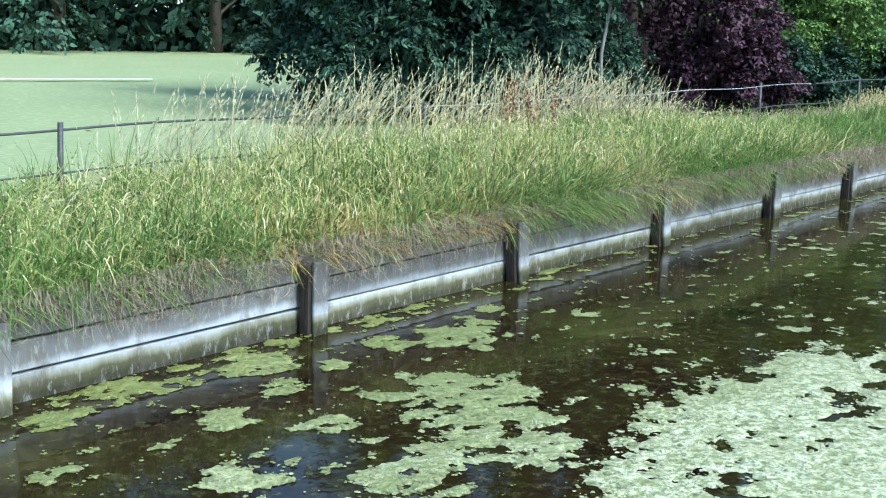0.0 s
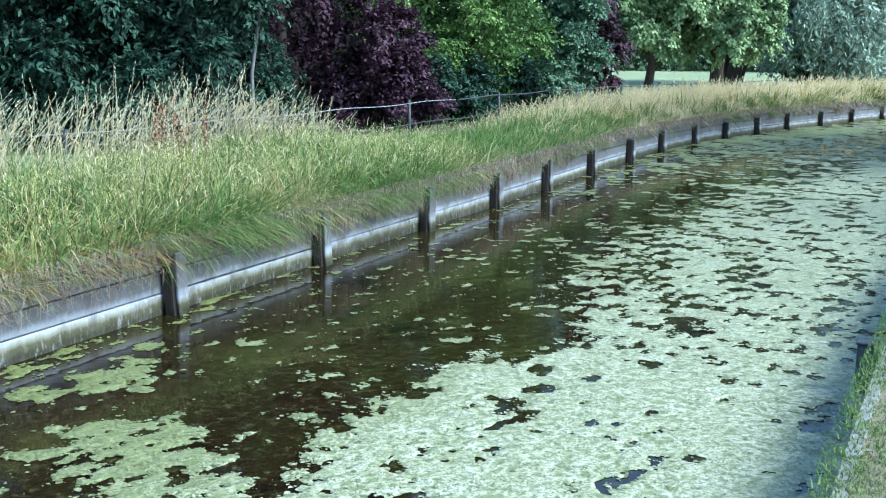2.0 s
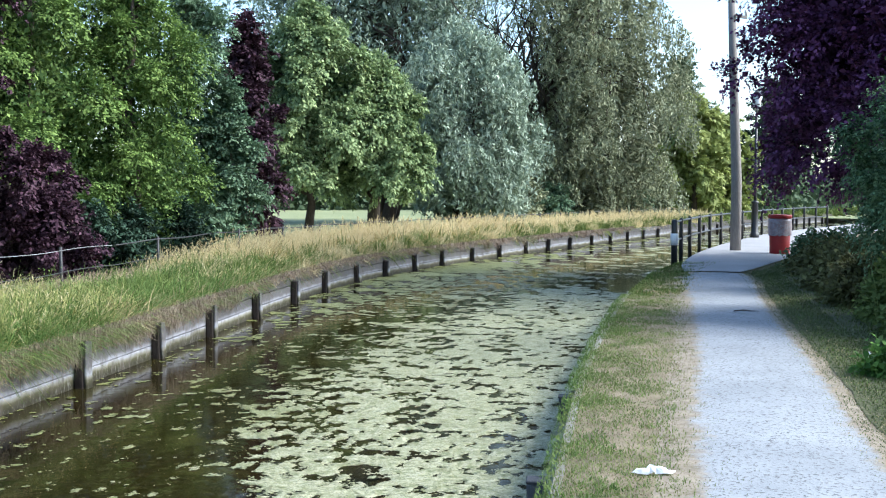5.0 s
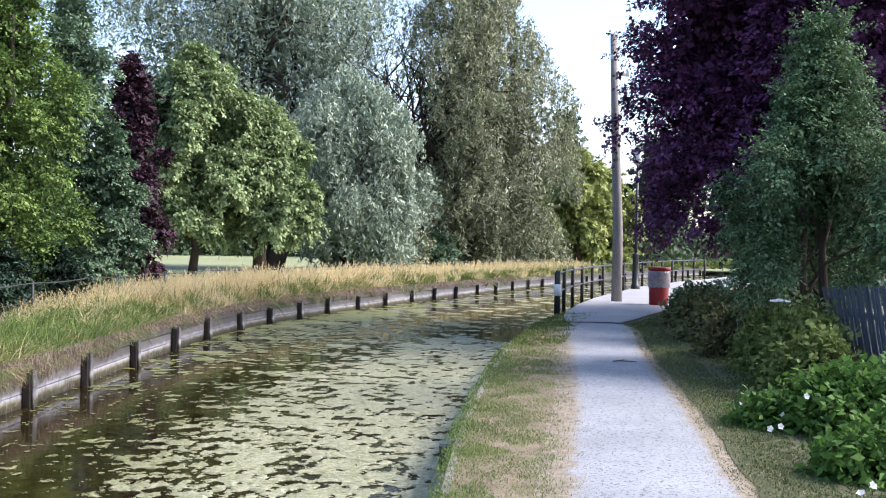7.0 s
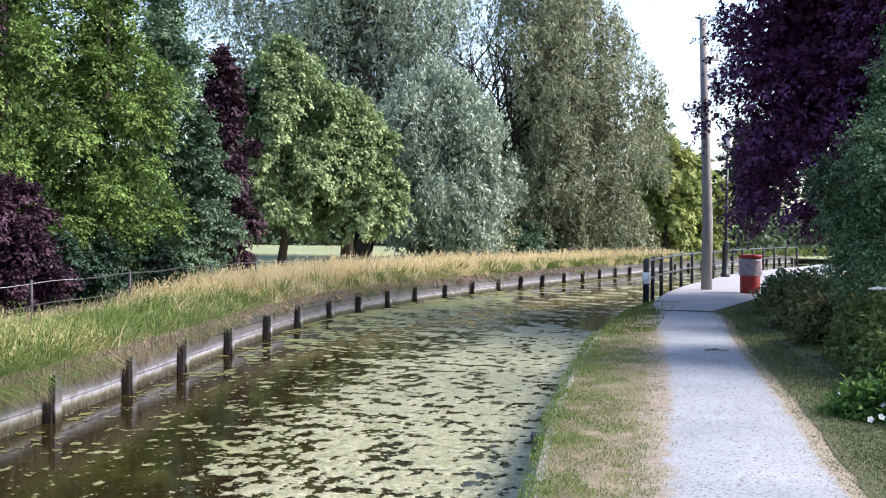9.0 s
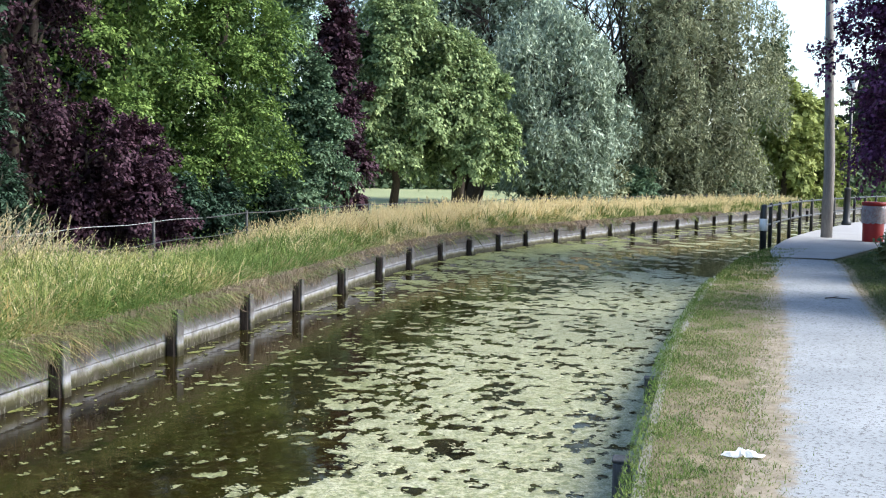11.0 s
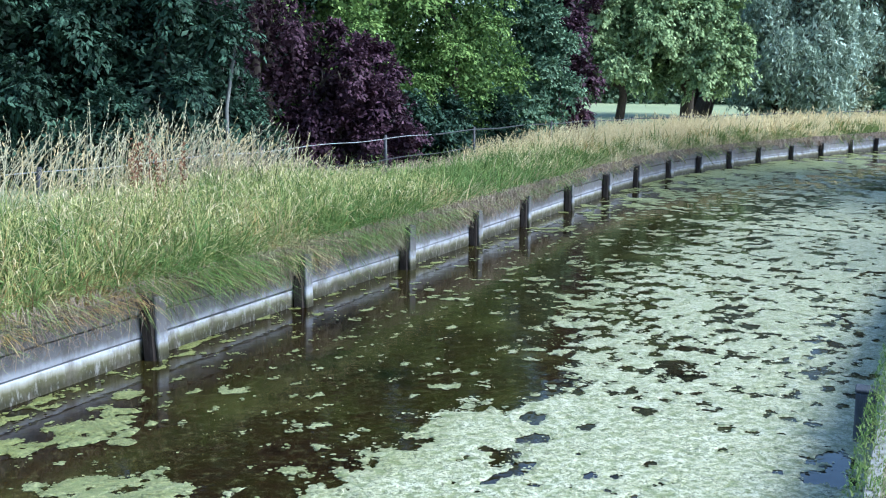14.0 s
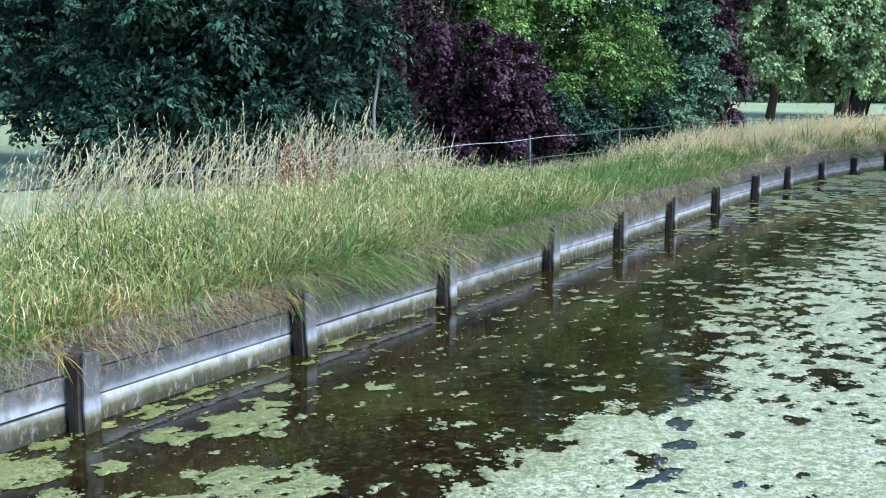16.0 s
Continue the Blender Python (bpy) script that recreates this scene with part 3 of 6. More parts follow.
for i, (s, dz) in enumerate([(2.35, -0.09), (5.7, -0.17)]):
    p = at(s, edge_d(s) - 0.05)
    m = pose(p[0], p[1], dz, 0, 0, math.degrees(heading(s)))
    if i == 0:
        npost.matrix_basis = m
    else:
        copy_thing(npost, m)


# ---- floating duckweed ----
ISLANDS = [(-2.0, 0.4, 0.17), (-1.5, 0.22, 0.25), (-1.15, 0.3, 0.14), (-0.7, 0.37, 0.26), (-0.4, 0.73, 0.11), (0.4, 0.18, 0.14), (0.2, 0.65, 0.2), (0.6, 0.84, 0.3), (0.95, 0.75, 0.15), (-0.6, 1.34, 0.13), (1.3, 0.53, 0.1), (1.7, 1.09, 0.11), (-0.2, 1.41, 0.24), (-0.4, 1.88, 0.42), (-0.1, 1.7, 0.26), (-0.6, 2.43, 0.24), (-1.8, 1.68, 0.2), (-1.1, 1.43, 0.15), (-1.4, 1.0, 0.18), (-1.3, 2.18, 0.28), (-0.9, 2.14, 0.24), (-2.4, 1.05, 0.12), (-0.9, 0.86, 0.14), (-1.7, 2.35, 0.18)]


def weed_field(s, d):
    """Above zero where duckweed floats: the big mat off the towpath, rounded islands in the near bend, scattered rafts further on."""
    p = np.stack([s, d], -1)
    w1 = wobble(p * [0.8, 1.25], 0.9, 11)
    w2 = wobble(p, 2.6, 12)
    w3 = wobble(p, 7.5, 13)
    w4 = wobble(p, 20.0, 15)
    line = np.interp(s, [-6, -2, -0.9, -0.2, 0.4, 1.3, 2.1, 2.6, 3.4, 4.4, 5.6, 8.3, 11.3, 13.7, 17.2, 19.3, 22.5, 25, 40], [4.6, 3.4, 2.9, 2.65, 2.35, 2.5, 2.62, 2.9, 2.7, 2.5, 2.2, 2.2, 2.3, 3.1, 3.6, 4.4, 5.2, 5.3, 5.6])
    near = np.interp(s, [2.2, 4.0], [1, 0])
    rim = (d - line) * (1.0 + 1.6 * near) + 0.5 * w2 + 0.6 * w3 + 0.35 * w4
    mat = np.clip(rim, -1.5, 0.45 + 0.3 * near)
    lace = 1.0 * wobble(p * [1.0, 1.3], 2.9, 19) + 0.9 * wobble(p * [1.0, 1.2], 8.0, 20) + 0.85 * w4
    mat = mat - 2.2 * np.clip(lace - np.interp(s, [-2, 2, 3.2, 5, 8, 14, 24], [0.12, 0.12, -0.15, -0.2, -0.22, -0.24, -0.24]) - 0.12 * np.clip(d - line, -1, 2.5), 0, 1.5)
    isles = np.full(s.shape, -1.0)
    for si, di, ri in ISLANDS:
        isles = np.maximum(isles, 1.0 - np.hypot(s - si, d - di) / (0.78 * ri))
    isles = np.clip(isles * 1.3 + 0.1, -1.5, 0.4) + 1.05 * w3 + 1.0 * w4 + 0.25 * w2
    rafts = 1.3 * w2 + 1.4 * w3 + 0.8 * w4 + 0.6 * w1 - np.interp(s, [-3, 1, 5, 12, 18, 30], [1.7, 1.5, 1.2, 0.85, 0.3, 0.35]) + 1.0 * np.exp(-(((s - 26) / 6.0) ** 2 + ((d - 1.0) / 1.0) ** 2))
    scum = 0.55 * np.exp(-(((d - 0.12) / 0.16) ** 2)) * np.interp(s, [3, 6], [1, 0]) - 0.8 + 1.0 * w3 + 1.1 * w4 + 0.4 * w2
    shade = np.exp(-(((s - 22.5) / 3.0) ** 2 + ((d - 6.2) / 1.0) ** 2)) * 1.6
    hole = 1.1 * np.exp(-(((s - 1.75) / 0.5) ** 2 + ((d - 4.9) / 0.2) ** 2)) * (1 + 0.9 * w3) + 0.9 * np.exp(-(((s - 1.2) / 0.28) ** 2 + ((d - 3.25) / 0.1) ** 2)) + 0.8 * np.exp(-(((s - 2.7) / 0.55) ** 2 + ((d - 2.85) / 0.22) ** 2))
    return np.maximum.reduce([mat, isles, rafts, scum]) - shade - hole


def weed_age(s, d):
    """Yellow and old in the slack water by the far wall, pale and fresh in the open mat."""
    p = np.stack([s, d], -1)
    return np.clip(np.interp(d + 0.8 * wobble(p, 1.6, 24), [0.3, 2.3, 3.2], [0.0, 0.45, 1.0]), 0, 1)


def weed_mesh(name, s_from, s_to, step):
    ss = np.arange(s_from, s_to, step)
    dd = np.arange(0.05, 7.6, step)
    S, D = np.meshgrid(ss, dd, indexing="ij")
    f = weed_field(S, D)
    f = np.where(D > edge_d(S) - 0.02, -1.0, f)
    e = step * 0.3
    gs = (weed_field(S + e, D) - weed_field(S - e, D)) / (2 * e)
    gd = (weed_field(S, D + e) - weed_field(S, D - e)) / (2 * e)
    keep = (f[:-1, :-1] + f[1:, :-1] + f[1:, 1:] + f[:-1, 1:]) > 0
    near = np.zeros(f.shape, bool)
    for a, b in ((0, 0), (1, 0), (1, 1), (0, 1)):
        near[a : a + keep.shape[0], b : b + keep.shape[1]] |= ~keep
    g2 = gs**2 + gd**2 + 1e-3
    ms, md = np.clip(-f * gs / g2, -step * 0.55, step * 0.55), np.clip(-f * gd / g2, -step * 0.55, step * 0.55)
    S2, D2 = S + np.where(near, ms, 0), D + np.where(near, md, 0)
    rise = 0.006 + 0.006 * np.clip(f, 0, 1) + 0.003 * wobble(np.stack([S, D], -1), 9.0, 14)
    P = at(S2.ravel(), D2.ravel(), np.where(near, 0.003, np.maximum(rise, 0.004)).ravel())
    idx = np.arange(f.size).reshape(f.shape)
    q = np.stack([idx[:-1, :-1], idx[:-1, 1:], idx[1:, 1:], idx[1:, :-1]], -1)[keep]
    used, inv = np.unique(q, return_inverse=True)
    ob = new(name, array_mesh(name, P[used], inv.reshape(-1, 4), [], "duckweed", True))
    give_tone(ob, weed_age(S.ravel()[used], D.ravel()[used]), 1)
    return tagged(ob, "pale green duckweed floating in mats and patches", "duckweed", "", "stuff")


weed_mesh("duckweed", -16.0, -4.0, 0.08)
weed_mesh("duckweed", -4.0, 8.0, 0.02)
weed_mesh("duckweed", 8.0, 24.0, 0.04)
# crumbs: small rafts that make the mats' ragged rims, and loose specks between them
sr = np.random.RandomState(77)


def crumbs(n, s0, s1, small, large, label):
    s = sr.uniform(s0, s1, n)
    d = sr.uniform(0.06, 7.0, n)
    f = weed_field(s, d)
    loose = wobble(np.stack([s, d], -1), 1.7, 16) + 0.5 * wobble(np.stack([s, d], -1), 5.0, 17) > 0.25
    pick = sr.uniform(0, 1, n)
    keep = (f > -0.12 + sr.normal(size=n) * 0.1) & (pick < np.interp(f, [-0.2, 0.05, 0.35, 0.8], [0.35, 1.0, 0.4, 0.15]))
    keep |= loose & (f > -0.95) & (pick < 0.05 * np.exp(np.clip(f, -1, 0) * 1.5)) | (pick < 0.0015)
    keep &= d < edge_d(s) - 0.05
    s, d, f = s[keep], d[keep], f[keep]
    n = len(s)
    c = at(s, d, 0.004 + 0.009 * sr.uniform(0, 1, n) * (f > 0))
    size = (small + (large - small) * sr.uniform(0, 1, n) ** 2.2) * np.where(f < -0.15, 0.6, 1.0)
    ang = sr.uniform(0, 2 * np.pi, n)
    ring = []
    for k in range(6):
        a = ang + k * np.pi / 3
        rr = size * sr.uniform(0.65, 1.2, n)
        ring.append(c + np.stack([np.cos(a) * rr, np.sin(a) * rr, sr.uniform(0, 0.0015, n)], 1))
    v = np.stack(ring, 1).reshape(-1, 3)
    b = np.arange(n)[:, None] * 6
    q = np.concatenate([b + [0, 1, 2, 3], b + [0, 3, 4, 5]])
    ob = new("duckweed_specks", array_mesh("duckweed_specks", v, q, [], "duckweed"))
    give_tone(ob, weed_age(s, d), 6)
    tagged(ob, label, "duckweed", "", "stuff")


crumbs(170000, -3.5, 5.0, 0.004, 0.018, "small loose rafts of pale duckweed")
crumbs(60000, 5.0, 12.0, 0.008, 0.036, "crumbled rims of the duckweed mats")
crumbs(26000, 12.0, 26.0, 0.02, 0.1, "scattered duckweed along the bend")
weed_mesh("duckweed", 24.0, 80.0, 0.12)


# ---- trees and shrubs ----
def limb_path(a, b, rng, sag=0.0, n=5, bow=0.12):
    a, b = np.array(a, float), np.array(b, float)
    t = np.linspace(0, 1, n)[:, None]
    p = a + (b - a) * t
    size = np.linalg.norm(b - a)
    p += rng.normal(size=(n, 3)) * size * bow * np.sin(np.pi * t) * 0.6
    p[:, 2] += (size * 0.12 * np.sin(np.pi * t))[:, 0] - sag * t[:, 0] ** 2
    return p


def crown_blobs(rng, centre, radii, n, size, point=2.6, inner=0.45):
    """Lumps of foliage from the crown's bottom to its top, for an uneven outline."""
    t = (np.arange(n) + rng.uniform(0, 1, n)) / n
    out = np.where(t < 0.36, np.sqrt(np.clip(1 - 0.7 * ((t - 0.36) / 0.5) ** 2, 0.03, 1)), np.clip(1 - ((t - 0.36) / 0.66) ** point, 0.1, 1))
    a = np.arange(n) * 2.399 + rng.uniform(-0.5, 0.5, n)
    q = np.maximum(out - size / max(radii[0], radii[1]) * 0.75, 0.08) * rng.uniform(inner, 1.08, n)
    low, high = centre[2] - radii[2] + size * 0.5, centre[2] + radii[2] - size * 0.75
    c = np.stack([np.cos(a) * q * radii[0], np.sin(a) * q * radii[1], low + (high - low) * t], 1)
    return c, size * rng.uniform(0.7, 1.3, n)


def foliage(rng, c, r, n, twig, clump, droop, core):
    """Leaf places, directions, sizes and tones: drooping sprays reaching out of each lump, lighter at young tips, and
    large leaves deep inside, coloured dark for shade.
    """
    ns = max(1, n // twig)
    which = rng.choice(len(c), ns, p=r**2 / (r**2).sum())
    middle = c.mean(0)
    spread = c - middle
    spread[:, 2] *= 0.5
    out = unit(rng.normal(size=(ns, 3)) + 0.75 * unit(spread)[which] + np.array([0, 0, 0.3]))
    reach = r[which] * rng.uniform(0.55, 1.12, ns)
    root = c[which] + out * (reach * 0.3)[:, None]
    k = np.repeat(np.arange(ns), twig)
    m = ns * twig
    t = rng.uniform(0, 1, m) ** 0.75
    flat = unit(np.cross(out, np.array([0.02, 0.01, 1.0])))
    across = rng.normal(size=m) * clump * (1.15 - 0.7 * t)
    places = root[k] + out[k] * (reach[k] * 0.85 * t)[:, None] + flat[k] * across[:, None]
    places[:, 2] += rng.normal(size=m) * clump * 0.28 - droop * 0.3 * reach[k] * t**2
    axis = out[k] * 0.6 + flat[k] * (np.sign(across) * 0.6)[:, None] + rng.normal(size=(m, 3)) * 0.4
    axis[:, 2] -= droop * (0.4 + 0.6 * t)
    facing = np.cross(flat, out)[k] + 0.5 * out[k] + rng.normal(size=(m, 3)) * 0.35
    tone = np.clip(0.15 + 0.7 * t + rng.normal(size=m) * 0.15 + 0.15 * rng.normal(size=ns)[k], 0, 1)
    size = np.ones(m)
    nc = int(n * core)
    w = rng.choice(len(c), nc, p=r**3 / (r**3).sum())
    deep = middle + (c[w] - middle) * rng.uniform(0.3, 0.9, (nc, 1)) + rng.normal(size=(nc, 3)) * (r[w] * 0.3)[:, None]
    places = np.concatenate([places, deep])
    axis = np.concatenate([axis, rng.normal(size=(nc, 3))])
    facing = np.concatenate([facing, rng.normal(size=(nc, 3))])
    # Inner leaves all get the darkest tone: crown shade put into their colour.
    return places, axis, facing, np.concatenate([size, np.full(nc, 1.5 if core < 0.4 else 2.0)]), np.concatenate([tone, np.zeros(nc)])


def tree(name, base, height, radii, bottom, leaf, n, material, label, category="tree", blobs=26, blob=None, trunk=0.12, bark="bark", size=(0.13, 0.08), twig=26, clump=0.16, droop=0.5, seed=0, stems=1, limbs=7, trunk_label="", bow=0.05, point=2.6, inner=0.45, core=0.25):
    """A tree: tapered trunk, limbs reaching into a lumpy crown of many small leaves."""
    rng = np.random.RandomState(seed)
    root = tagged(new(name), label, category)
    root.location = base
    rz = (height - bottom) / 2
    centre = (0, 0, bottom + rz)
    c, r = crown_blobs(rng, centre, (radii[0], radii[1], rz), blobs, blob or 0.42 * (radii[0] + radii[1]) / 2, point, inner)
    top = bottom + (height - bottom) * 0.75
    for k in range(stems):
        a = rng.uniform(0, 2 * np.pi)
        foot = np.array([math.cos(a), math.sin(a), 0]) * (0.0 if stems == 1 else trunk * 1.6)
        head = np.array([math.cos(a) * radii[0] * 0.25 * (stems > 1), math.sin(a) * radii[1] * 0.25 * (stems > 1), top])
        p = limb_path(foot - [0, 0, 0.3], head, rng, n=7, bow=bow)
        bm = bmesh.new()
        tube(bm, p, [trunk * f for f in (1.35, 1.05, 0.9, 0.75, 0.6, 0.42, 0.2)], 10)
        part("trunk", bm, bark, root, trunk_label)
        order = np.argsort(-r)[k::stems][:limbs]
        for i in order:
            t = np.clip((c[i][2] - 0.3 * rz - bottom) / max(top - bottom, 0.1), 0.12, 0.8)
            q = p[0] + (p[-1] - p[0]) * (bottom * 0.8 + t * (top - bottom)) / top
            bm = bmesh.new()
            tube(bm, limb_path(q, c[i], rng, n=5), [trunk * f for f in (0.5, 0.38, 0.28, 0.18, 0.06)], 6)
            part("limb", bm, bark, root)
    pl, ax, facing, big, tone = foliage(rng, c, r, n, twig, clump, droop, core)
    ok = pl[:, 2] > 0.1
    pl, ax, facing, big, tone = pl[ok], ax[ok], facing[ok], big[ok], tone[ok]
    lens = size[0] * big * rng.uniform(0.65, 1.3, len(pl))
    leaves("crown", pl, ax, lens, lens * size[1] / size[0], material, rng, root, facing, tone)
    return root


def willow(name, base, height, radii, bottom, n, material, label, seed, trunk=0.3, strand=1.6, bare=None):
    """A willow: several stems, hanging strands of narrow leaves."""
    rng = np.random.RandomState(seed)
    root = tagged(new(name), label, "tree")
    root.location = base
    rz = (height - bottom) / 2
    c, r = crown_blobs(rng, (0, 0, bottom + rz), (radii[0], radii[1], rz), 44, 0.33 * (radii[0] + radii[1]) / 2, 3.6, 0.55)
    for k in range(4):
        a = 2 * np.pi * k / 4 + rng.uniform(-0.4, 0.4)
        head = (math.cos(a) * radii[0] * 0.4, math.sin(a) * radii[1] * 0.4, bottom + rz * rng.uniform(1.2, 1.7))
        p = limb_path((math.cos(a) * trunk * 0.6, math.sin(a) * trunk * 0.6, -0.3), head, rng, n=8, bow=0.06)
        bm = bmesh.new()
        tube(bm, p, [trunk * f for f in (1, 0.85, 0.72, 0.6, 0.48, 0.36, 0.24, 0.1)], 9)
        part("trunk", bm, "bark", root)
        for i in np.argsort(-r)[k::4][:7]:
            q = p[rng.randint(3, 7)]
            bm = bmesh.new()
            tube(bm, limb_path(q, c[i], rng, n=6), [trunk * f for f in (0.3, 0.24, 0.18, 0.13, 0.08, 0.03)], 6)
            part("limb", bm, "bark", root)
    if bare is not None:
        # thin leafless stems in the open middle
        spot, count, _ = bare
        for i in range(count):
            a = np.array(spot) + rng.normal(size=3) * [1.3, 0.9, 0.5]
            b = a + [rng.normal() * 1.6, rng.normal() * 1.6, rng.uniform(3.5, 6.5)]
            bm = bmesh.new()
            tube(bm, limb_path(a, b, rng, n=6), [0.075, 0.062, 0.05, 0.04, 0.028, 0.01], 5)
            part("branch", bm, "bark", root)
    per = 22
    ns = n // per
    which = rng.choice(len(c), ns, p=r**2 / (r**2).sum())
    out = unit(rng.normal(size=(ns, 3)))
    out[:, 2] = np.where(out[:, 2] < -0.2, -out[:, 2], out[:, 2])
    tip = c[which] + out * (r[which] * (1 - 0.3 * rng.uniform(0, 1, ns) ** 2))[:, None]
    if bare is not None:
        gap = np.hypot(tip[:, 0] - bare[0][0], tip[:, 1] - bare[0][1]) < bare[2]
        gap &= (tip[:, 2] > bare[0][2]) & (tip[:, 2] < bare[0][2] + 6.0)
        tip = tip[~(gap & (rng.uniform(0, 1, len(tip)) < 0.9))]
        ns = len(tip)
    k = np.repeat(np.arange(ns), per)
    t = rng.uniform(0, 1, ns * per)
    drop = strand * rng.uniform(0.5, 1.2, ns)[k] * t
    sway = rng.normal(size=(ns, 2)) * 0.25
    pl = tip[k] + rng.normal(size=(ns * per, 3)) * 0.09
    pl[:, 2] -= drop
    pl[:, :2] += sway[k] * t[:, None] ** 1.5
    ok = pl[:, 2] > 0.3
    pl = pl[ok]
    ax = rng.normal(size=(len(pl), 3)) * 0.7
    ax[:, 2] -= 0.8
    lens = 0.23 * rng.uniform(0.7, 1.3, len(pl))
    # Strands darken downwards: shade painted into the leaf tone.
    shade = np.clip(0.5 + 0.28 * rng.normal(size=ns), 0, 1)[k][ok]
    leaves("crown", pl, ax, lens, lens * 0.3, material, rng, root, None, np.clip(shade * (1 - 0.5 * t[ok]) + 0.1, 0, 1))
    # Deep leaves are toned darkest, painting shade inside the crown.
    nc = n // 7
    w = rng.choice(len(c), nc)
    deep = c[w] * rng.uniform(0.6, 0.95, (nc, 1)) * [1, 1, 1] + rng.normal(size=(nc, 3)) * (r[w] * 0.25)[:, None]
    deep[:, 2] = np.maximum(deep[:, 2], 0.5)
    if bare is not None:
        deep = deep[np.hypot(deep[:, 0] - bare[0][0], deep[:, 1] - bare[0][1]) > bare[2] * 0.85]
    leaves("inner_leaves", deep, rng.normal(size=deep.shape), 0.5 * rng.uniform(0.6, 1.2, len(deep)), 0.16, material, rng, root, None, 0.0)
    return root


G = 0.40
tree("dark_shrub", (-1.3, 18.2, G), 5.4, (1.4, 1.3), -1.1, 0, 26000, "leaf_dark", "dense dark green broadleaf shrub beside the field", "shrub", 26, 0.55, 0.07, size=(0.11, 0.045), seed=1, stems=3, limbs=4, clump=0.1, inner=0.7)
tree("dark_shrub", (-0.1, 18.8, G), 6.5, (1.7, 1.6), -1.1, 0, 34000, "leaf_dark", "tall dark green broadleaf shrub with dense leaves", "shrub", 32, 0.6, 0.08, size=(0.11, 0.045), seed=2, stems=3, limbs=4, clump=0.1, inner=0.7)
tree("dark_shrub", (1.3, 18.1, G), 6.8, (1.4, 1.4), -1.1, 0, 32000, "leaf_dark", "dark green shrub close behind the fence", "shrub", 30, 0.55, 0.08, size=(0.11, 0.045), seed=3, stems=3, limbs=4, clump=0.1, inner=0.7)
tree("dark_shrub", (-3.0, 23.5, G), 5.6, (1.6, 1.6), -0.5, 0, 20000, "leaf_dark", "dark shrub at the edge of the field", "shrub", 24, 0.7, 0.08, size=(0.14, 0.065), seed=4, stems=3, limbs=4, clump=0.13)
# Last three dark ones stand in for shade under the purple and green trees.
for i, (x, y, h, r, mat) in enumerate([(-1.75, 17.75, 1.9, 1.0, "leaf_dark"), (0.5, 17.3, 1.7, 1.1, "leaf_dark"), (2.4, 18.7, 2.2, 1.2, "leaf_dark"), (5.3, 20.1, 1.8, 1.2, "leaf_purple"), (6.3, 20.9, 1.5, 1.1, "leaf_dark"), (7.4, 22.0, 1.4, 1.0, "leaf_dark"), (8.8, 22.9, 1.5, 1.0, "leaf_dark")]):
    tree("low_shrub", (x, y, G), h, (r, r * 0.8), -0.8, 0, 8000, mat, "low dark shrub filling the shade at the foot of taller ones" if mat == "leaf_dark" else "low dark purple growth at a plum tree's foot", "shrub", 18, 0.42, 0.04, size=(0.1, 0.045), seed=90 + i, stems=2, limbs=3, clump=0.1)
tree("young_tree", (2.25, 17.7, G), 7.5, (0.55, 0.55), 2.6, 0, 3200, "leaf_dark", "slender young tree with a pale bare trunk", "tree", 12, 0.35, 0.029, "bark_pale", size=(0.1, 0.05), seed=5, limbs=5, trunk_label="pale smooth bark", bow=0.03)
tree("purple_tree", (3.3, 20.8, G), 9.5, (1.6, 1.45), -0.9, 0, 40000, "leaf_purple", "upright plum tree with dark purple leaves", "tree", 32, 0.5, 0.1, size=(0.075, 0.04), seed=6, stems=2, limbs=5, clump=0.1, inner=0.7, point=5.0)
tree("purple_tree", (4.7, 20.6, G), 2.8, (1.3, 1.2), -1.1, 0, 30000, "leaf_purple", "low bushy plum tree with dark purple leaves", "tree", 34, 0.36, 0.08, size=(0.085, 0.046), seed=27, stems=3, limbs=4, clump=0.1, inner=0.6, point=6.0)
tree("green_tree", (3.6, 24.5, G), 9.0, (2.5, 2.0), 0.0, 0, 20000, "leaf_dark", "dark green tree behind a purple one", "tree", 26, 0.95, 0.14, size=(0.16, 0.085), seed=7, clump=0.16)
tree("green_tree", (5.6, 23.5, G), 9.2, (2.4, 1.7), -0.9, 0, 38000, "leaf_bright", "bright green tree rising behind a purple one", "tree", 30, 0.7, 0.12, size=(0.085, 0.05), seed=18, clump=0.13, inner=0.65)
tree("green_tree", (8.0, 23.9, G), 8.6, (1.75, 1.6), -1.1, 0, 56000, "leaf_bright", "bushy bright green tree leafy to the ground", "tree", 44, 0.6, 0.12, size=(0.08, 0.046), seed=8, stems=2, limbs=6, clump=0.13, point=1.5, inner=0.65)
tree("green_tree", (6.86, 26.69, G), 9.4, (2.1, 1.6), 1.0, 0, 16000, "leaf_bright", "bright green tree standing behind others", "tree", 30, 0.62, 0.12, size=(0.12, 0.07), seed=19, clump=0.14)
tree("green_tree", (11.2, 28.9, G), 8.8, (1.6, 1.6), -0.2, 0, 34000, "leaf_dull", "dull green bushy tree beside the field", "tree", 26, 0.75, 0.12, size=(0.105, 0.06), seed=9, clump=0.15, inner=0.65)
tree("green_tree", (12.15, 28.3, G), 4.9, (0.95, 0.95), -0.1, 0, 14000, "leaf_dull", "dull green sapling in front of a plum tree", "tree", 18, 0.45, 0.07, size=(0.095, 0.055), seed=29, clump=0.13, inner=0.6)
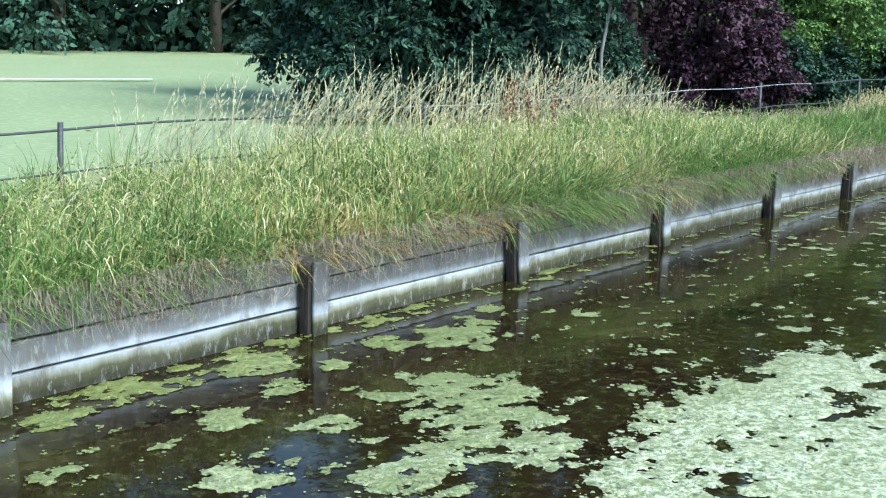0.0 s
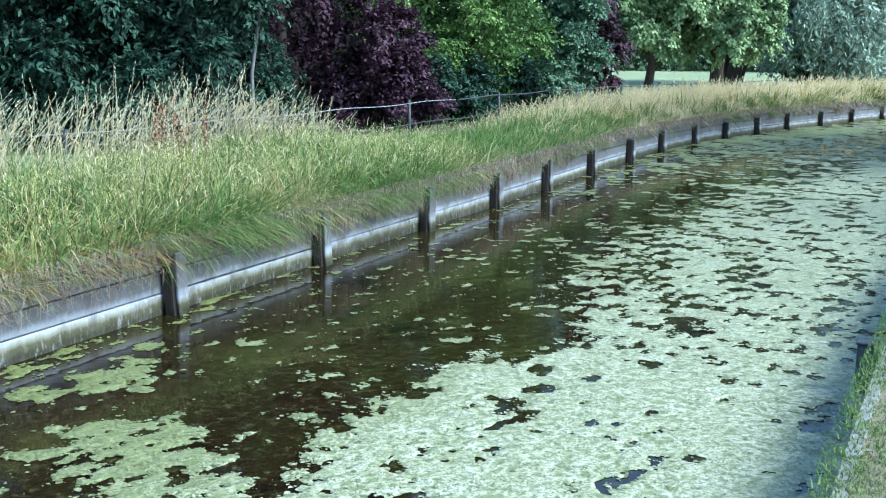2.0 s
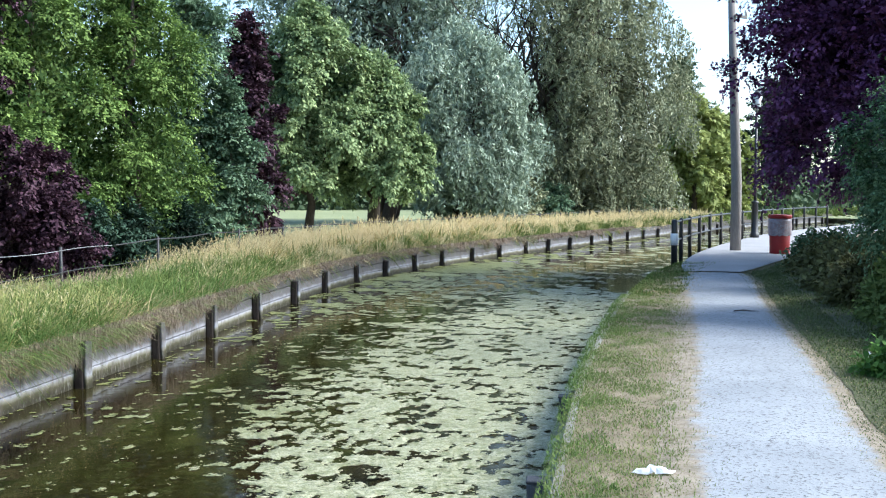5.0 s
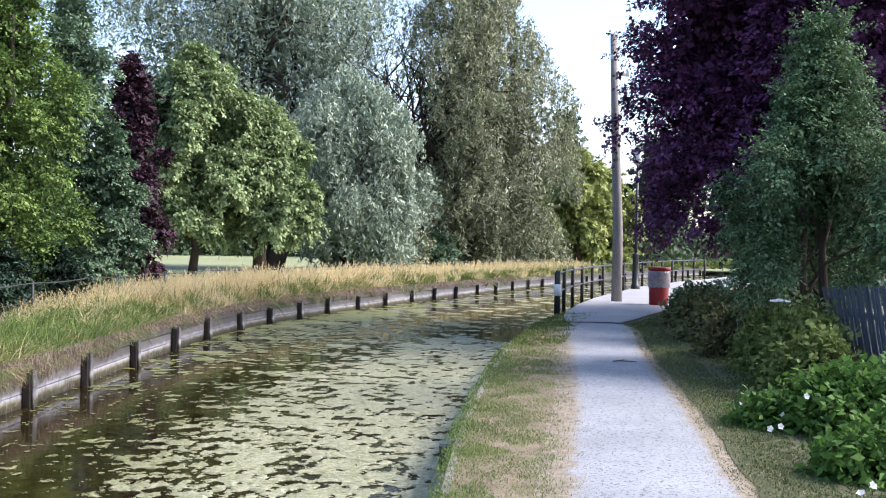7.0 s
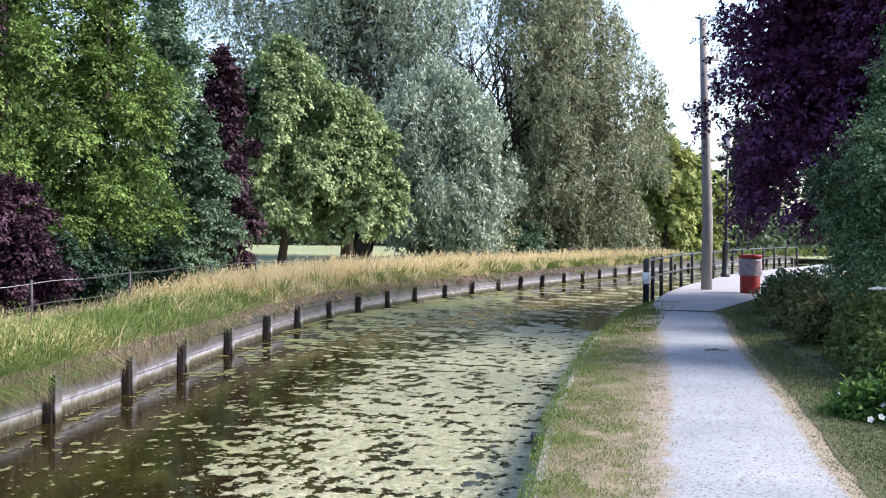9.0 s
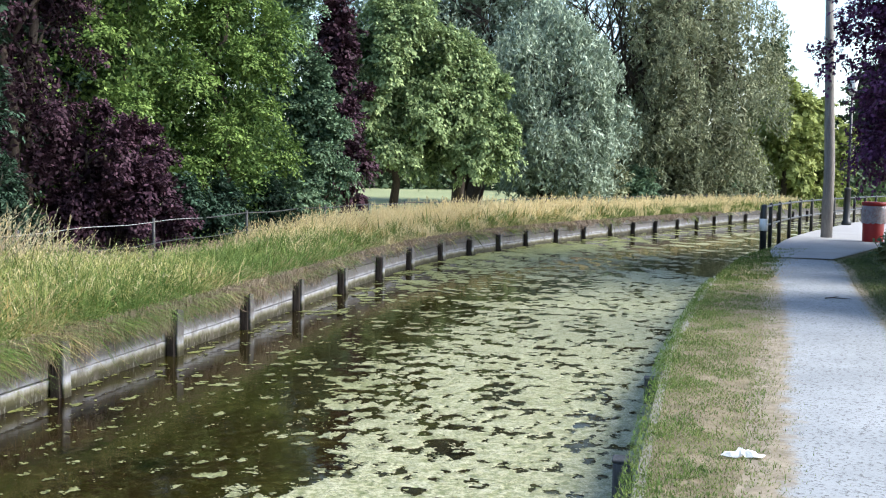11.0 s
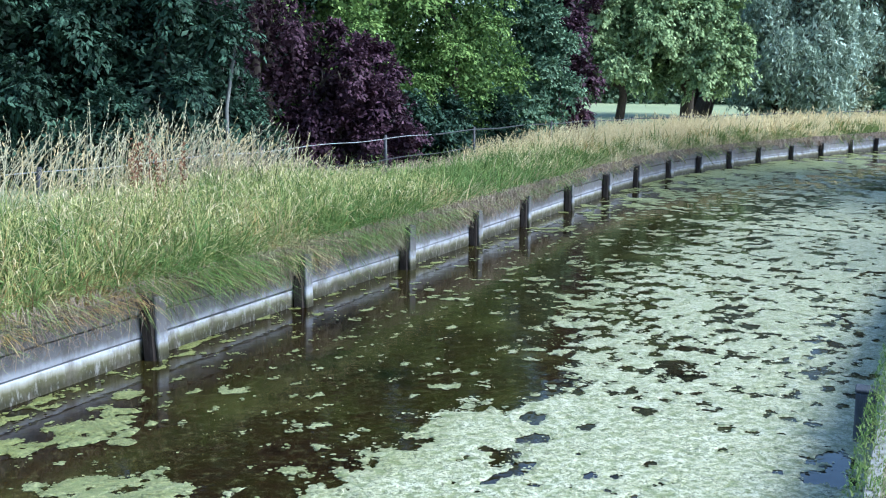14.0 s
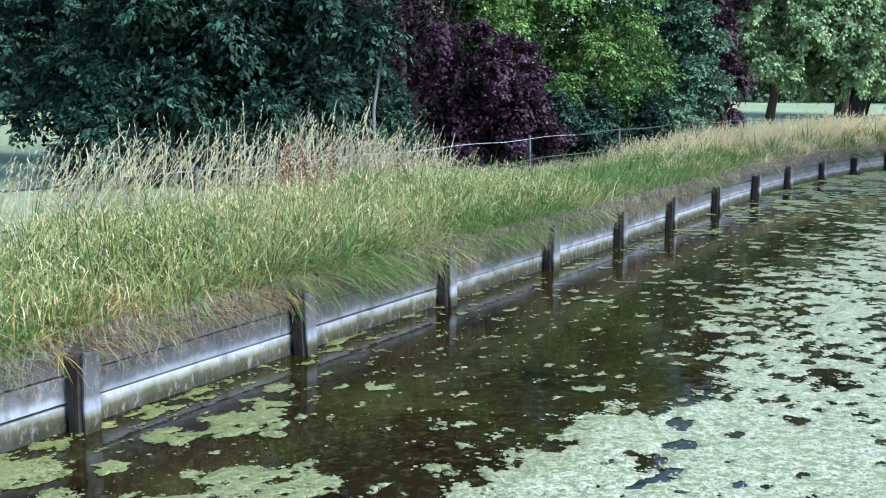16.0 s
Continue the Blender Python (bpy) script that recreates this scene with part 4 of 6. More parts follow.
tree("purple_tree", (14.0, 31.6, G), 7.0, (1.6, 1.4), 0.2, 0, 18000, "leaf_purple", "narrow plum tree with dark purple leaves", "tree", 24, 0.62, 0.12, size=(0.14, 0.08), seed=10, clump=0.15, inner=0.6)
tree("lime_tree", (18.1, 35.6, G), 8.45, (2.75, 2.5), 1.45, 0, 56000, "leaf_lime", "round-crowned lime tree with a short dark trunk", "tree", 56, 0.72, 0.14, size=(0.135, 0.085), seed=11, droop=0.9, clump=0.17, inner=0.72, limbs=14)
tree("lime_tree", (20.7, 35.3, G), 6.7, (2.1, 2.0), 1.4, 0, 38000, "leaf_lime", "lower lime tree with a broad dark twin trunk", "tree", 40, 0.66, 0.16, size=(0.135, 0.085), seed=12, droop=0.9, clump=0.17, stems=2, inner=0.72)
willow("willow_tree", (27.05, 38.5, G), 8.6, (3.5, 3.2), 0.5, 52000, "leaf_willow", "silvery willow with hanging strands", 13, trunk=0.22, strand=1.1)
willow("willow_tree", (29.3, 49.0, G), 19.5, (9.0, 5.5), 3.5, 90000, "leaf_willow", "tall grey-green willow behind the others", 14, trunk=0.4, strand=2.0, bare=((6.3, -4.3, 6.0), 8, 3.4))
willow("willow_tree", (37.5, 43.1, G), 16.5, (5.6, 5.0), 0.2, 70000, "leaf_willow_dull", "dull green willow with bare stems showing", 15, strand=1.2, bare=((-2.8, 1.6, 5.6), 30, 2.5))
tree("yellow_green_tree", (52.0, 49.6, G), 8.0, (2.9, 2.6), 0.5, 0, 16000, "leaf_yellow", "small yellow-green tree beyond the bend", "tree", 24, 0.95, 0.12, size=(0.28, 0.18), seed=16, stems=3, limbs=4, clump=0.22)
tree("yellow_green_tree", (56.0, 50.5, G), 7.0, (2.6, 2.4), 0.5, 0, 12000, "leaf_yellow", "yellow-green tree with several thin trunks", "tree", 22, 0.95, 0.12, size=(0.28, 0.18), seed=17, stems=3, limbs=4, clump=0.22)
for i, (x, y, h, r) in enumerate([(70, 68, 13, 4), (80, 66, 12, 4.5), (92, 64, 11, 5), (60, 72, 14, 4.5), (102, 60, 9, 5), (48, 56, 5.5, 3.0)]):
    tree("far_tree", (x, y, G), h, (r, r), 0.6, 0, 9000, "leaf_far", "distant dull green tree", "tree", 26, r * 0.38, 0.25, size=(0.36, 0.24), seed=30 + i, limbs=3, clump=0.4)
# Heights carried past view: unseen tops added to block sky mirrored in the water.
for i, (x, y, h, r) in enumerate([(-40, 46, 27, 6), (-33, 50, 29, 6.5), (-26, 52, 28, 6), (-19, 54, 30, 6.5), (-12, 56, 28, 6), (-5, 58, 27, 6), (2, 62, 17, 4.5), (9, 66, 12, 4.5)]):
    tree("far_tree", (x, y, G), h, (r, r), -1.0, 0, 15000, "leaf_dark", "distant dark green tree at the field's end", "tree", 30, r * 0.36, 0.25, size=(0.3, 0.19), seed=40 + i, limbs=3, clump=0.4)


def hedge(name, points, height, depth, n, material, label, seed, size):
    """A long far thicket with an uneven top."""
    rng = np.random.RandomState(seed)
    line, s = catmull(points, 0.5)
    i = rng.randint(0, len(line), n)
    u = rng.normal(size=n) * depth * 0.4
    t = unit(np.gradient(line, axis=0))[i]
    top = height * (0.8 + 0.25 * wobble(line[i], 0.2, seed))
    p = np.stack([line[i, 0] - t[:, 1] * u, line[i, 1] + t[:, 0] * u, G + top * rng.uniform(0, 1, n) ** 1.25], 1)
    ob = leaves(name, p, rng.normal(size=(n, 3)), size * rng.uniform(0.6, 1.3, n), size * 0.6, material, rng)
    return tagged(ob, label, "hedge", "", "stuff")


hedge("far_hedge", [(10, 78), (25, 84), (45, 86), (62, 80), (78, 74)], 5.0, 4, 15000, "leaf_far", "dark far thicket behind the field", 60, 0.65)
hedge("far_hedge", [(-60, 44), (-38, 52), (-15, 60), (5, 68), (20, 78)], 9.0, 5, 24000, "leaf_dark", "dark thicket at the far end of the field", 61, 0.78)
hedge("far_hedge", [(-60, 42), (-38, 50), (-15, 58), (5, 66), (20, 76)], 3.0, 2, 10000, "leaf_dark", "dark low undergrowth at the field's far edge", 63, 0.78)
hedge("far_hedge", [(62, 56), (80, 60), (105, 62), (140, 60)], 4.0, 4, 9000, "leaf_far", "far thicket beyond the bend of the canal", 62, 0.6)
for i, (x, y, h, r) in enumerate([(30.5, 39.6, 2.6, 1.5), (33.6, 40.8, 2.2, 1.6), (37.2, 41.8, 2.9, 1.7), (41.0, 43.6, 2.4, 1.6), (45.0, 46.0, 3.0, 1.8)]):
    tree("undergrowth_shrub", (x, y, G), h, (r, r), -0.4, 0, 6500, "leaf_dull" if i % 2 else "leaf_willow_dull", "low shrub in the shade under the willows", "shrub", 16, 0.6, 0.06, size=(0.16, 0.08), seed=70 + i, stems=2, limbs=3, clump=0.16)

# trees beside the towpath
tree("copper_tree", (23.5, 15.6, G), 12.5, (4.45, 4.1), 1.6, 0, 96000, "leaf_copper", "large copper-purple tree overhanging the path", "tree", 120, 0.85, 0.2, size=(0.105, 0.075), seed=25, clump=0.17, point=1.9, inner=0.72, core=0.7)
tree("copper_tree", (21.5, 11.5, G), 12.0, (3.6, 3.4), 0.8, 0, 30000, "leaf_copper", "dark copper-purple tree behind a green shrub", "tree", 40, 0.95, 0.2, size=(0.14, 0.09), seed=21, clump=0.2, core=0.5)
tree("elder_shrub", (13.85, 8.6, G), 5.0, (1.75, 1.5), 0.9, 0, 56000, "leaf_elder", "open green elder shrub beside the towpath", "shrub", 38, 0.5, 0.06, size=(0.058, 0.032), seed=22, stems=3, limbs=8, clump=0.1, point=1.0, inner=0.6)
tree("elder_shrub", (13.6, 6.5, G), 4.4, (1.1, 1.1), 0.9, 0, 20000, "leaf_elder", "green elder shrub above a timber fence", "shrub", 28, 0.45, 0.05, size=(0.07, 0.038), seed=23, stems=3, limbs=5, clump=0.12)
tree("elder_shrub", (17.2, 10.8, G), 4.0, (1.6, 1.5), 0.2, 0, 20000, "leaf_elder", "low dark green shrub under the copper tree", "shrub", 30, 0.55, 0.05, size=(0.08, 0.045), seed=24, stems=3, limbs=4, clump=0.14)

# ---- tall grass on the far bank ----
rng = np.random.RandomState(100)


def bank_roots(n, s0, s1, b0, b1, tuft=0.0, per=30):
    """Rooting places on the far bank, strewn or in tufts."""
    m = n if not tuft else max(1, n // per)
    s = rng.uniform(s0, s1, m)
    b = b0 + (b1 - b0) * rng.uniform(0, 1, m)
    if tuft:
        k = np.arange(n) % m
        s = s[k] + rng.normal(size=n) * tuft
        b = np.clip(b[k] + rng.normal(size=n) * tuft, b0, b1)
    p = at(s, -b)
    p[:, 2] = far_height(s, -b) - 0.03
    return p, s, b


def tall(s, b):
    """How high the grass stands: highest behind the second and third posts, low over the far stretch and under the shrubs' rim."""
    t = np.interp(s, [-14, -4, -1.0, 1.0, 2.5, 6, 8, 10, 14, 17, 22, 34, 38], [0.5, 0.5, 0.62, 0.85, 1.0, 1.0, 0.85, 0.66, 0.56, 0.7, 0.75, 0.85, 0.7])
    t = t * (1 + 0.22 * wobble(np.stack([s, b], -1), 0.8, 22))
    t = t * np.interp(b, [0, 0.5, 1.5, 2.3, 2.7, 3.4], [0.7, 0.82, 0.78, 0.75, 0.9, 0.9])
    low = np.interp(s, [8, 10, 14, 17.5], [0, 0.9, 0.9, 0]) * np.interp(b, [1.3, 2.1], [0, 1])
    return t * (1 - 0.62 * low)


def out_lean(s, b, n, spread, push, tuft=0):
    """Blades splay, and near the wall they hang out over the water."""
    r = np.stack([np.interp(s, LINE_S, LINE_R[:, k]) for k in range(2)], 1)
    own = rng.normal(size=(n, 2)) * spread
    if tuft:
        own = own * 0.7 + (rng.normal(size=(tuft, 2)) * spread * 0.9)[np.arange(n) % tuft]
    return own + r * (push * np.exp(-b / 0.55) * rng.uniform(0.3, 1.4, n))[:, None]


for name, mat, n, s0, s1, hk, wk, spread, push, b1, tuft in (
    ("tall_grass", "grass_green", 24000, -8, 20, 0.8, 0.012, 0.8, 0.6, 3.2, 0.05),
    ("tall_grass", "grass_lush", 16000, -8, 20, 0.72, 0.014, 0.9, 0.9, 2.2, 0.07),
    ("dry_grass", "grass_straw", 4000, -6, 5.2, 1.0, 0.0085, 1.1, 0.8, 2.8, 0.06),
    ("dry_grass", "grass_gold", 6000, -4, 7, 0.6, 0.012, 0.8, 0.9, 1.2, 0.14),
    ("tall_grass", "grass_green", 18000, 20, 60, 0.8, 0.036, 0.45, 0.8, 3.2, 0.1),
    ("dry_grass", "grass_bleached", 10000, 16, 60, 0.95, 0.024, 0.45, 0.5, 3.4, 0.1),
    ("tall_grass", "grass_green", 8000, 60, 110, 0.9, 0.08, 0.4, 0.4, 3.5, 0.1),
):
    p, s, b = bank_roots(n, s0, s1, 0.03, b1, tuft)
    m = max(1, n // 30)
    h = tall(s, b) * hk * rng.uniform(0.55, 1.2, n) * rng.uniform(0.65, 1.3, m)[np.arange(n) % m]
    ob, _ = blades(name, p, h, wk * rng.uniform(0.6, 1.3, n), out_lean(s, b, n, spread, push, m), mat, rng=rng, seg=3, sag=rng.uniform(0, 1, n) * (np.exp(-b / 0.25) * 0.9 + 0.4 * rng.uniform(0, 1, n)), tone=rng.uniform(0.05, 0.75, m)[np.arange(n) % m])
    tagged(ob, "tall uncut green grass on the far bank" if name == "tall_grass" else "dry straw-coloured grass among green blades", "grass", "", "stuff")


def tussocks(mat, count, s0, s1, b0, b1, per, high, wide, arch, push, label, radius=0.07):
    """Tussocks whose blades fan out from one root and arch over, the front ones down across the wall's top."""
    s = rng.uniform(s0, s1, count)
    b = b0 + (b1 - b0) * rng.uniform(0, 1, count) ** 1.2
    size = rng.uniform(0.6, 1.35, count)
    own = rng.normal(size=(count, 2)) * 0.3
    k = np.repeat(np.arange(count), per)
    n = len(k)
    a = rng.uniform(0, 2 * np.pi, n)
    q = np.sqrt(rng.uniform(0, 1, n))
    fan = np.stack([np.cos(a), np.sin(a)], 1)
    p = at(s[k], -b[k])
    p[:, :2] += fan * (q * radius * size[k])[:, None]
    p[:, 2] = far_height(s[k], -b[k]) - 0.03
    r = np.stack([np.interp(s, LINE_S, LINE_R[:, c]) for c in range(2)], 1)
    along = np.stack([np.interp(s, LINE_S, LINE_T[:, c]) for c in range(2)], 1)
    front = np.exp(-b / 0.5)
    lean = fan * (arch * (0.25 + 0.9 * q) * rng.uniform(0.5, 1.3, n))[:, None] + own[k] + (r * (0.15 + 0.4 * push * front)[:, None] + along * 0.06)[k]
    h = high * size[k] * tall(s[k], b[k]) * rng.uniform(0.55, 1.15, n)
    grow = np.interp(s[k], [6, 14, 30], [1.0, 1.5, 2.8])
    ob, _ = blades("grass_tussock", p, h, wide * grow * rng.uniform(0.6, 1.3, n), lean, mat, rng=rng, seg=4, thin=0.65, sag=rng.uniform(0.0, 0.9, n) + (np.interp(s, [4, 7], [0.7, 1.5]) * np.exp(-b / 0.3))[k] * rng.uniform(0.2, 1, n), tone=np.clip(rng.uniform(0.1, 0.9, count)[k] + rng.normal(size=n) * 0.15, 0, 1))
    return tagged(ob, label, "grass", "", "stuff")


tussocks("grass_lush", 330, -6, 2.5, 0.12, 2.6, 44, 0.95, 0.013, 0.55, 0.9, "lush green grass tussocks behind the wall")
tussocks("grass_green", 170, -6, 2.5, 0.05, 3.0, 40, 1.0, 0.012, 0.5, 0.7, "yellow-green grass tussocks on the bank")
tussocks("grass_green", 190, 2, 6.5, 0.05, 3.0, 42, 0.95, 0.012, 0.6, 0.8, "mixed green grass tussocks on the bank")
tussocks("grass_lush", 150, 2, 6.5, 0.1, 2.4, 42, 0.9, 0.013, 0.7, 1.0, "green tussocks arching towards the water")
tussocks("grass_straw", 28, 2.5, 5, 0.05, 1.6, 40, 0.95, 0.009, 0.8, 1.2, "bleached straw tussocks bending over")
tussocks("grass_gold", 28, -1, 5.5, 0.02, 0.6, 40, 0.5, 0.011, 0.7, 0.9, "rust-gold dying tussocks at the wall's top")
tussocks("grass_lush", 440, 4.8, 17, 0.2, 2.0, 44, 0.95, 0.012, 0.75, 0.7, "long soft green tussocks flowing over the wall", 0.1)
tussocks("grass_green", 240, 7, 17, 0.2, 2.6, 40, 0.95, 0.011, 0.6, 0.8, "yellow-green tussocks on the bank's crown")
tussocks("grass_straw", 24, 8, 17, 0.3, 2.6, 36, 1.0, 0.008, 0.7, 0.6, "pale straw tussocks among the green")
tussocks("grass_green", 150, 17, 34, 0.15, 1.6, 36, 0.9, 0.012, 0.7, 0.7, "yellow-green grass hanging over the far wall", 0.12)
tussocks("grass_lush", 70, 17, 34, 0.1, 0.8, 36, 0.8, 0.012, 0.7, 0.8, "green grass fringe over the far wall", 0.12)
tussocks("grass_bleached", 340, 13, 34, 0.4, 3.2, 36, 1.05, 0.009, 0.5, 0.3, "golden bleached tussocks along the bend", 0.12)
tussocks("grass_gold", 200, 16, 36, 0.5, 3.0, 34, 1.0, 0.008, 0.5, 0.3, "orange-gold dry tussocks along the bend", 0.12)
tussocks("grass_green", 90, 34, 60, 0.0, 1.2, 30, 0.9, 0.012, 0.7, 1.0, "grass fringe over the wall beyond the bend", 0.15)


def seed_heads(name, n, s0, s1, b0, b1, height, mat, label, head, wide, stem_w=0.006, lean=0.22):
    """Flowering stalks with feathery heads."""
    p, s, b = bank_roots(n, s0, s1, b0, b1)
    h = tall(s, np.full(n, 2.0)) * height * rng.uniform(0.75, 1.15, n)
    drift = rng.normal(size=(n, 2)) * lean + np.array([0.22, 0.1])
    ob, tip = blades(name, p, h, stem_w, drift, mat, rng=rng, seg=4, thin=0.25)
    tagged(ob, label, "grass", "", "stuff")
    k = np.repeat(np.arange(n), 12)
    t = rng.uniform(0, 1, n * 12)
    along = unit(np.concatenate([drift * 1.9, np.full((n, 1), 0.8)], 1))
    c = tip[k] - along[k] * (head * (t - 0.15))[:, None] + rng.normal(size=(n * 12, 3)) * (wide * 0.55 * (0.2 + 0.8 * t))[:, None]
    ax = along[k] + rng.normal(size=(n * 12, 3)) * 0.2
    hd = leaves(name, c, ax, 0.034 * (stem_w / 0.006) * rng.uniform(0.6, 1.3, n * 12), 0.0065 * (stem_w / 0.006), mat, rng)
    tagged(hd, label, "grass", "", "stuff")


seed_heads("seed_grass", 620, 0.4, 9, 2.1, 3.5, 1.5, "grass_pale", "pale seeding grass stalks above the bank", 0.26, 0.012, 0.0085, lean=0.2)
seed_heads("seed_grass", 320, 1.5, 8, 1.9, 3.0, 1.3, "grass_straw", "bleached grass stalks with drooping heads", 0.24, 0.012, 0.009, lean=0.35)
seed_heads("seed_grass", 750, 5, 15, 1.8, 2.9, 1.02, "seed_purple", "brownish feathery grass heads", 0.22, 0.02)
seed_heads("seed_grass", 1500, -3, 9, 0.1, 2.3, 0.72, "seed_green", "yellow-green seeding grass on the slope", 0.13, 0.014, lean=0.4)
seed_heads("seed_grass", 800, -6, 9, 0.05, 1.2, 0.5, "seed_green", "low seeding grass near the wall", 0.12, 0.014, lean=0.5)
seed_heads("seed_grass", 120, -8, 0.8, 0.8, 3.0, 1.2, "grass_pale", "thin pale grass stalks in front of the field", 0.18, 0.01)
seed_heads("seed_grass", 1800, 15, 26, 1.0, 2.8, 1.1, "grass_bleached", "bleached golden grass heads along the bend", 0.28, 0.03, 0.009, lean=0.35)
seed_heads("seed_grass", 2600, 23, 60, 1.0, 3.6, 1.15, "grass_bleached", "golden feathery grass heads beyond the bend", 0.32, 0.05, 0.016, lean=0.3)
# rusty docks
p0 = at(4.85, -2.0)
n = 10
p = p0 + np.c_[rng.normal(size=(n, 2)) * 0.16, np.full(n, 0.55)]
dk, tip = blades("dock", p, rng.uniform(0.7, 1.1, n), 0.012, rng.normal(size=(n, 2)) * 0.12, "dock_rust", rng=rng, thin=0.3)
tagged(dk, "rust-red stalks of seeding dock", "dock", "", "stuff")
k = np.repeat(np.arange(n), 60)
t = rng.uniform(0, 1, n * 60)
c = tip[k] + rng.normal(size=(n * 60, 3)) * 0.018 - np.stack([0 * t, 0 * t, 0.45 * t], 1)
tagged(leaves("dock", c, rng.normal(size=(n * 60, 3)), 0.035, 0.02, "dock_rust", rng), "rust-red seeding dock stalks", "dock", "", "stuff")
# dead roots and straw hanging over the wall
n = 26000
p, s, b = bank_roots(n, -8, 45, -0.05, 0.06, 0.06, 9)
far_w = np.interp(s, [0, 15, 45], [1, 1.6, 3.5])
p[:, 2] = 0.5 + rng.uniform(0, 0.1, n)
r = np.stack([np.interp(s, LINE_S, LINE_R[:, k]) for k in range(2)], 1)
L = rng.uniform(0.08, 0.3, n) * np.where(rng.uniform(0, 1, n) < 0.12, 1.7, 1.0)
thick = np.clip(wobble(np.stack([s, 0 * s], 1), 1.4, 21) * 0.9 + np.interp(s, [-3, 0, 3, 7, 10, 16], [0.5, 0.5, 0.9, 1.15, 0.9, 0.6]), 0.12, 1.6)
lean = r * rng.uniform(0.2, 1.2, (n, 1)) + rng.normal(size=(n, 2)) * 0.5
ob, _ = blades("hanging_straw", p, -L * thick, 0.006 * far_w, -lean * 0.7, "root_hair", rng=rng, seg=3, thin=0.5)
tagged(ob, "dead brown grass and roots hanging over the wall", "grass", "", "stuff")
n = 11000
s = rng.uniform(3.3, 12.5, n)
deep = np.clip(np.interp(s, [3.3, 5, 8, 12.5], [0.5, 0.9, 0.9, 0.5]) + 0.8 * wobble(np.stack([s, 0 * s], 1), 1.2, 27), 0.1, 1.3)
p = at(s, rng.uniform(0.035, 0.12, n), rng.uniform(0.42, 0.6, n))
ob, _ = blades("hanging_roots", p, -rng.uniform(0.06, 0.27, n) * deep, rng.uniform(0.004, 0.008, n), rng.normal(size=(n, 2)) * 0.22, "root_hair", rng=rng, seg=3, thin=0.4)
tagged(ob, "matted grey-brown roots hanging down the wall", "roots", "", "stuff")
n = 4500
p, s, b = bank_roots(n, -8, 30, 0.0, 0.25, 0.08, 20)
far_w = np.interp(s, [0, 15, 45], [1, 1.6, 3.5])
ob, _ = blades("hanging_straw", p, rng.uniform(0.2, 0.5, n), 0.006 * far_w, out_lean(s, b, n, 0.4, 1.5), "grass_straw", rng=rng, seg=4, thin=0.5)
tagged(ob, "bleached straw drooping over the wall's top", "grass", "", "stuff")
n = 15000
s = rng.uniform(-8, 46, n)
thick = np.clip(0.75 + 0.7 * wobble(np.stack([s, 0 * s], 1), 1.1, 23) + np.interp(s, [-8, 0, 2, 4, 9, 12, 18, 46], [-0.5, -0.45, -0.1, 0.25, 0.2, 0.0, -0.4, -0.6]), 0.1, 1.4)
keep = rng.uniform(0, 1.3, n) < thick
s, thick = s[keep], thick[keep]
n = len(s)
b = rng.uniform(-0.02, 0.2, n)
p = at(s, -b)
p[:, 2] = 0.49 + rng.uniform(0, 0.07, n)
wide = np.interp(s, [0, 15, 45], [0.009, 0.014, 0.03])
ob, _ = blades("hanging_straw", p, rng.uniform(0.1, 0.34, n) * (0.5 + 0.5 * thick), wide * 0.7, out_lean(s, b, n, 0.75, 0.6), "dead_brown", rng=rng, seg=5, thin=0.5, sag=rng.uniform(0.8, 1.9, n))
tagged(ob, "matted dead brown grass overhanging the canal wall", "grass", "", "stuff")
for s_c, b_c, spread_s, n, mat, hh in ((-2.2, 0.2, 0.5, 1600, "grass_lush", 0.5), (3.1, 0.12, 0.34, 1300, "grass_lush", 0.72), (4.4, 0.25, 0.3, 450, "grass_straw", 0.7), (5.6, 0.3, 0.6, 1500, "grass_lush", 0.7), (5.9, 0.12, 0.5, 1100, "grass_lush", 0.55), (7.6, 0.12, 0.5, 1100, "grass_lush", 0.5), (11.2, 0.15, 0.7, 1200, "grass_lush", 0.5), (13.2, 0.15, 0.7, 1000, "grass_lush", 0.5), (4.2, 0.3, 0.3, 350, "grass_gold", 0.5), (4.3, 0.2, 0.6, 1500, "grass_lush", 0.6), (0.6, 0.25, 0.5, 700, "grass_gold", 0.4), (8.4, 0.2, 0.5, 400, "grass_straw", 0.55), (6.6, 0.25, 0.5, 1400, "grass_lush", 0.65), (1.7, 0.12, 0.35, 900, "dead_brown", 0.32), (-0.4, 0.2, 0.8, 700, "dead_brown", 0.24), (3.6, 0.1, 0.7, 1300, "dead_brown", 0.25), (7.5, 0.1, 1.2, 700, "dead_brown", 0.22), (-1.0, 0.3, 0.6, 1600, "grass_lush", 0.6), (9.3, 0.3, 0.6, 1500, "grass_lush", 0.6)):
    s = s_c + rng.normal(size=n) * spread_s
    b = np.abs(b_c + rng.normal(size=n) * 0.12)
    p = at(s, -b)
    p[:, 2] = far_height(s, -b) - 0.02
    ob, _ = blades("grass_tuft", p, hh * rng.uniform(0.6, 1.25, n), rng.uniform(0.006, 0.016, n), out_lean(s, b, n, 0.62, 0.8, 40), mat, rng=rng, seg=5, thin=0.6, sag=rng.uniform(0.0, 1.0, n))
    tagged(ob, {"grass_lush": "lush green tuft arching over the wall", "grass_straw": "bleached straw tuft arching over the wall", "grass_gold": "golden dead tuft above the wall", "dead_brown": "dead brown grass along the wall's top"}[mat], "grass", "", "stuff")
# fine bleached curls
n = 4000
p, s, b = bank_roots(n, -4, 8, 0.0, 2.2)
p[:, 2] += tall(s, b) * rng.uniform(0.15, 0.75, n)
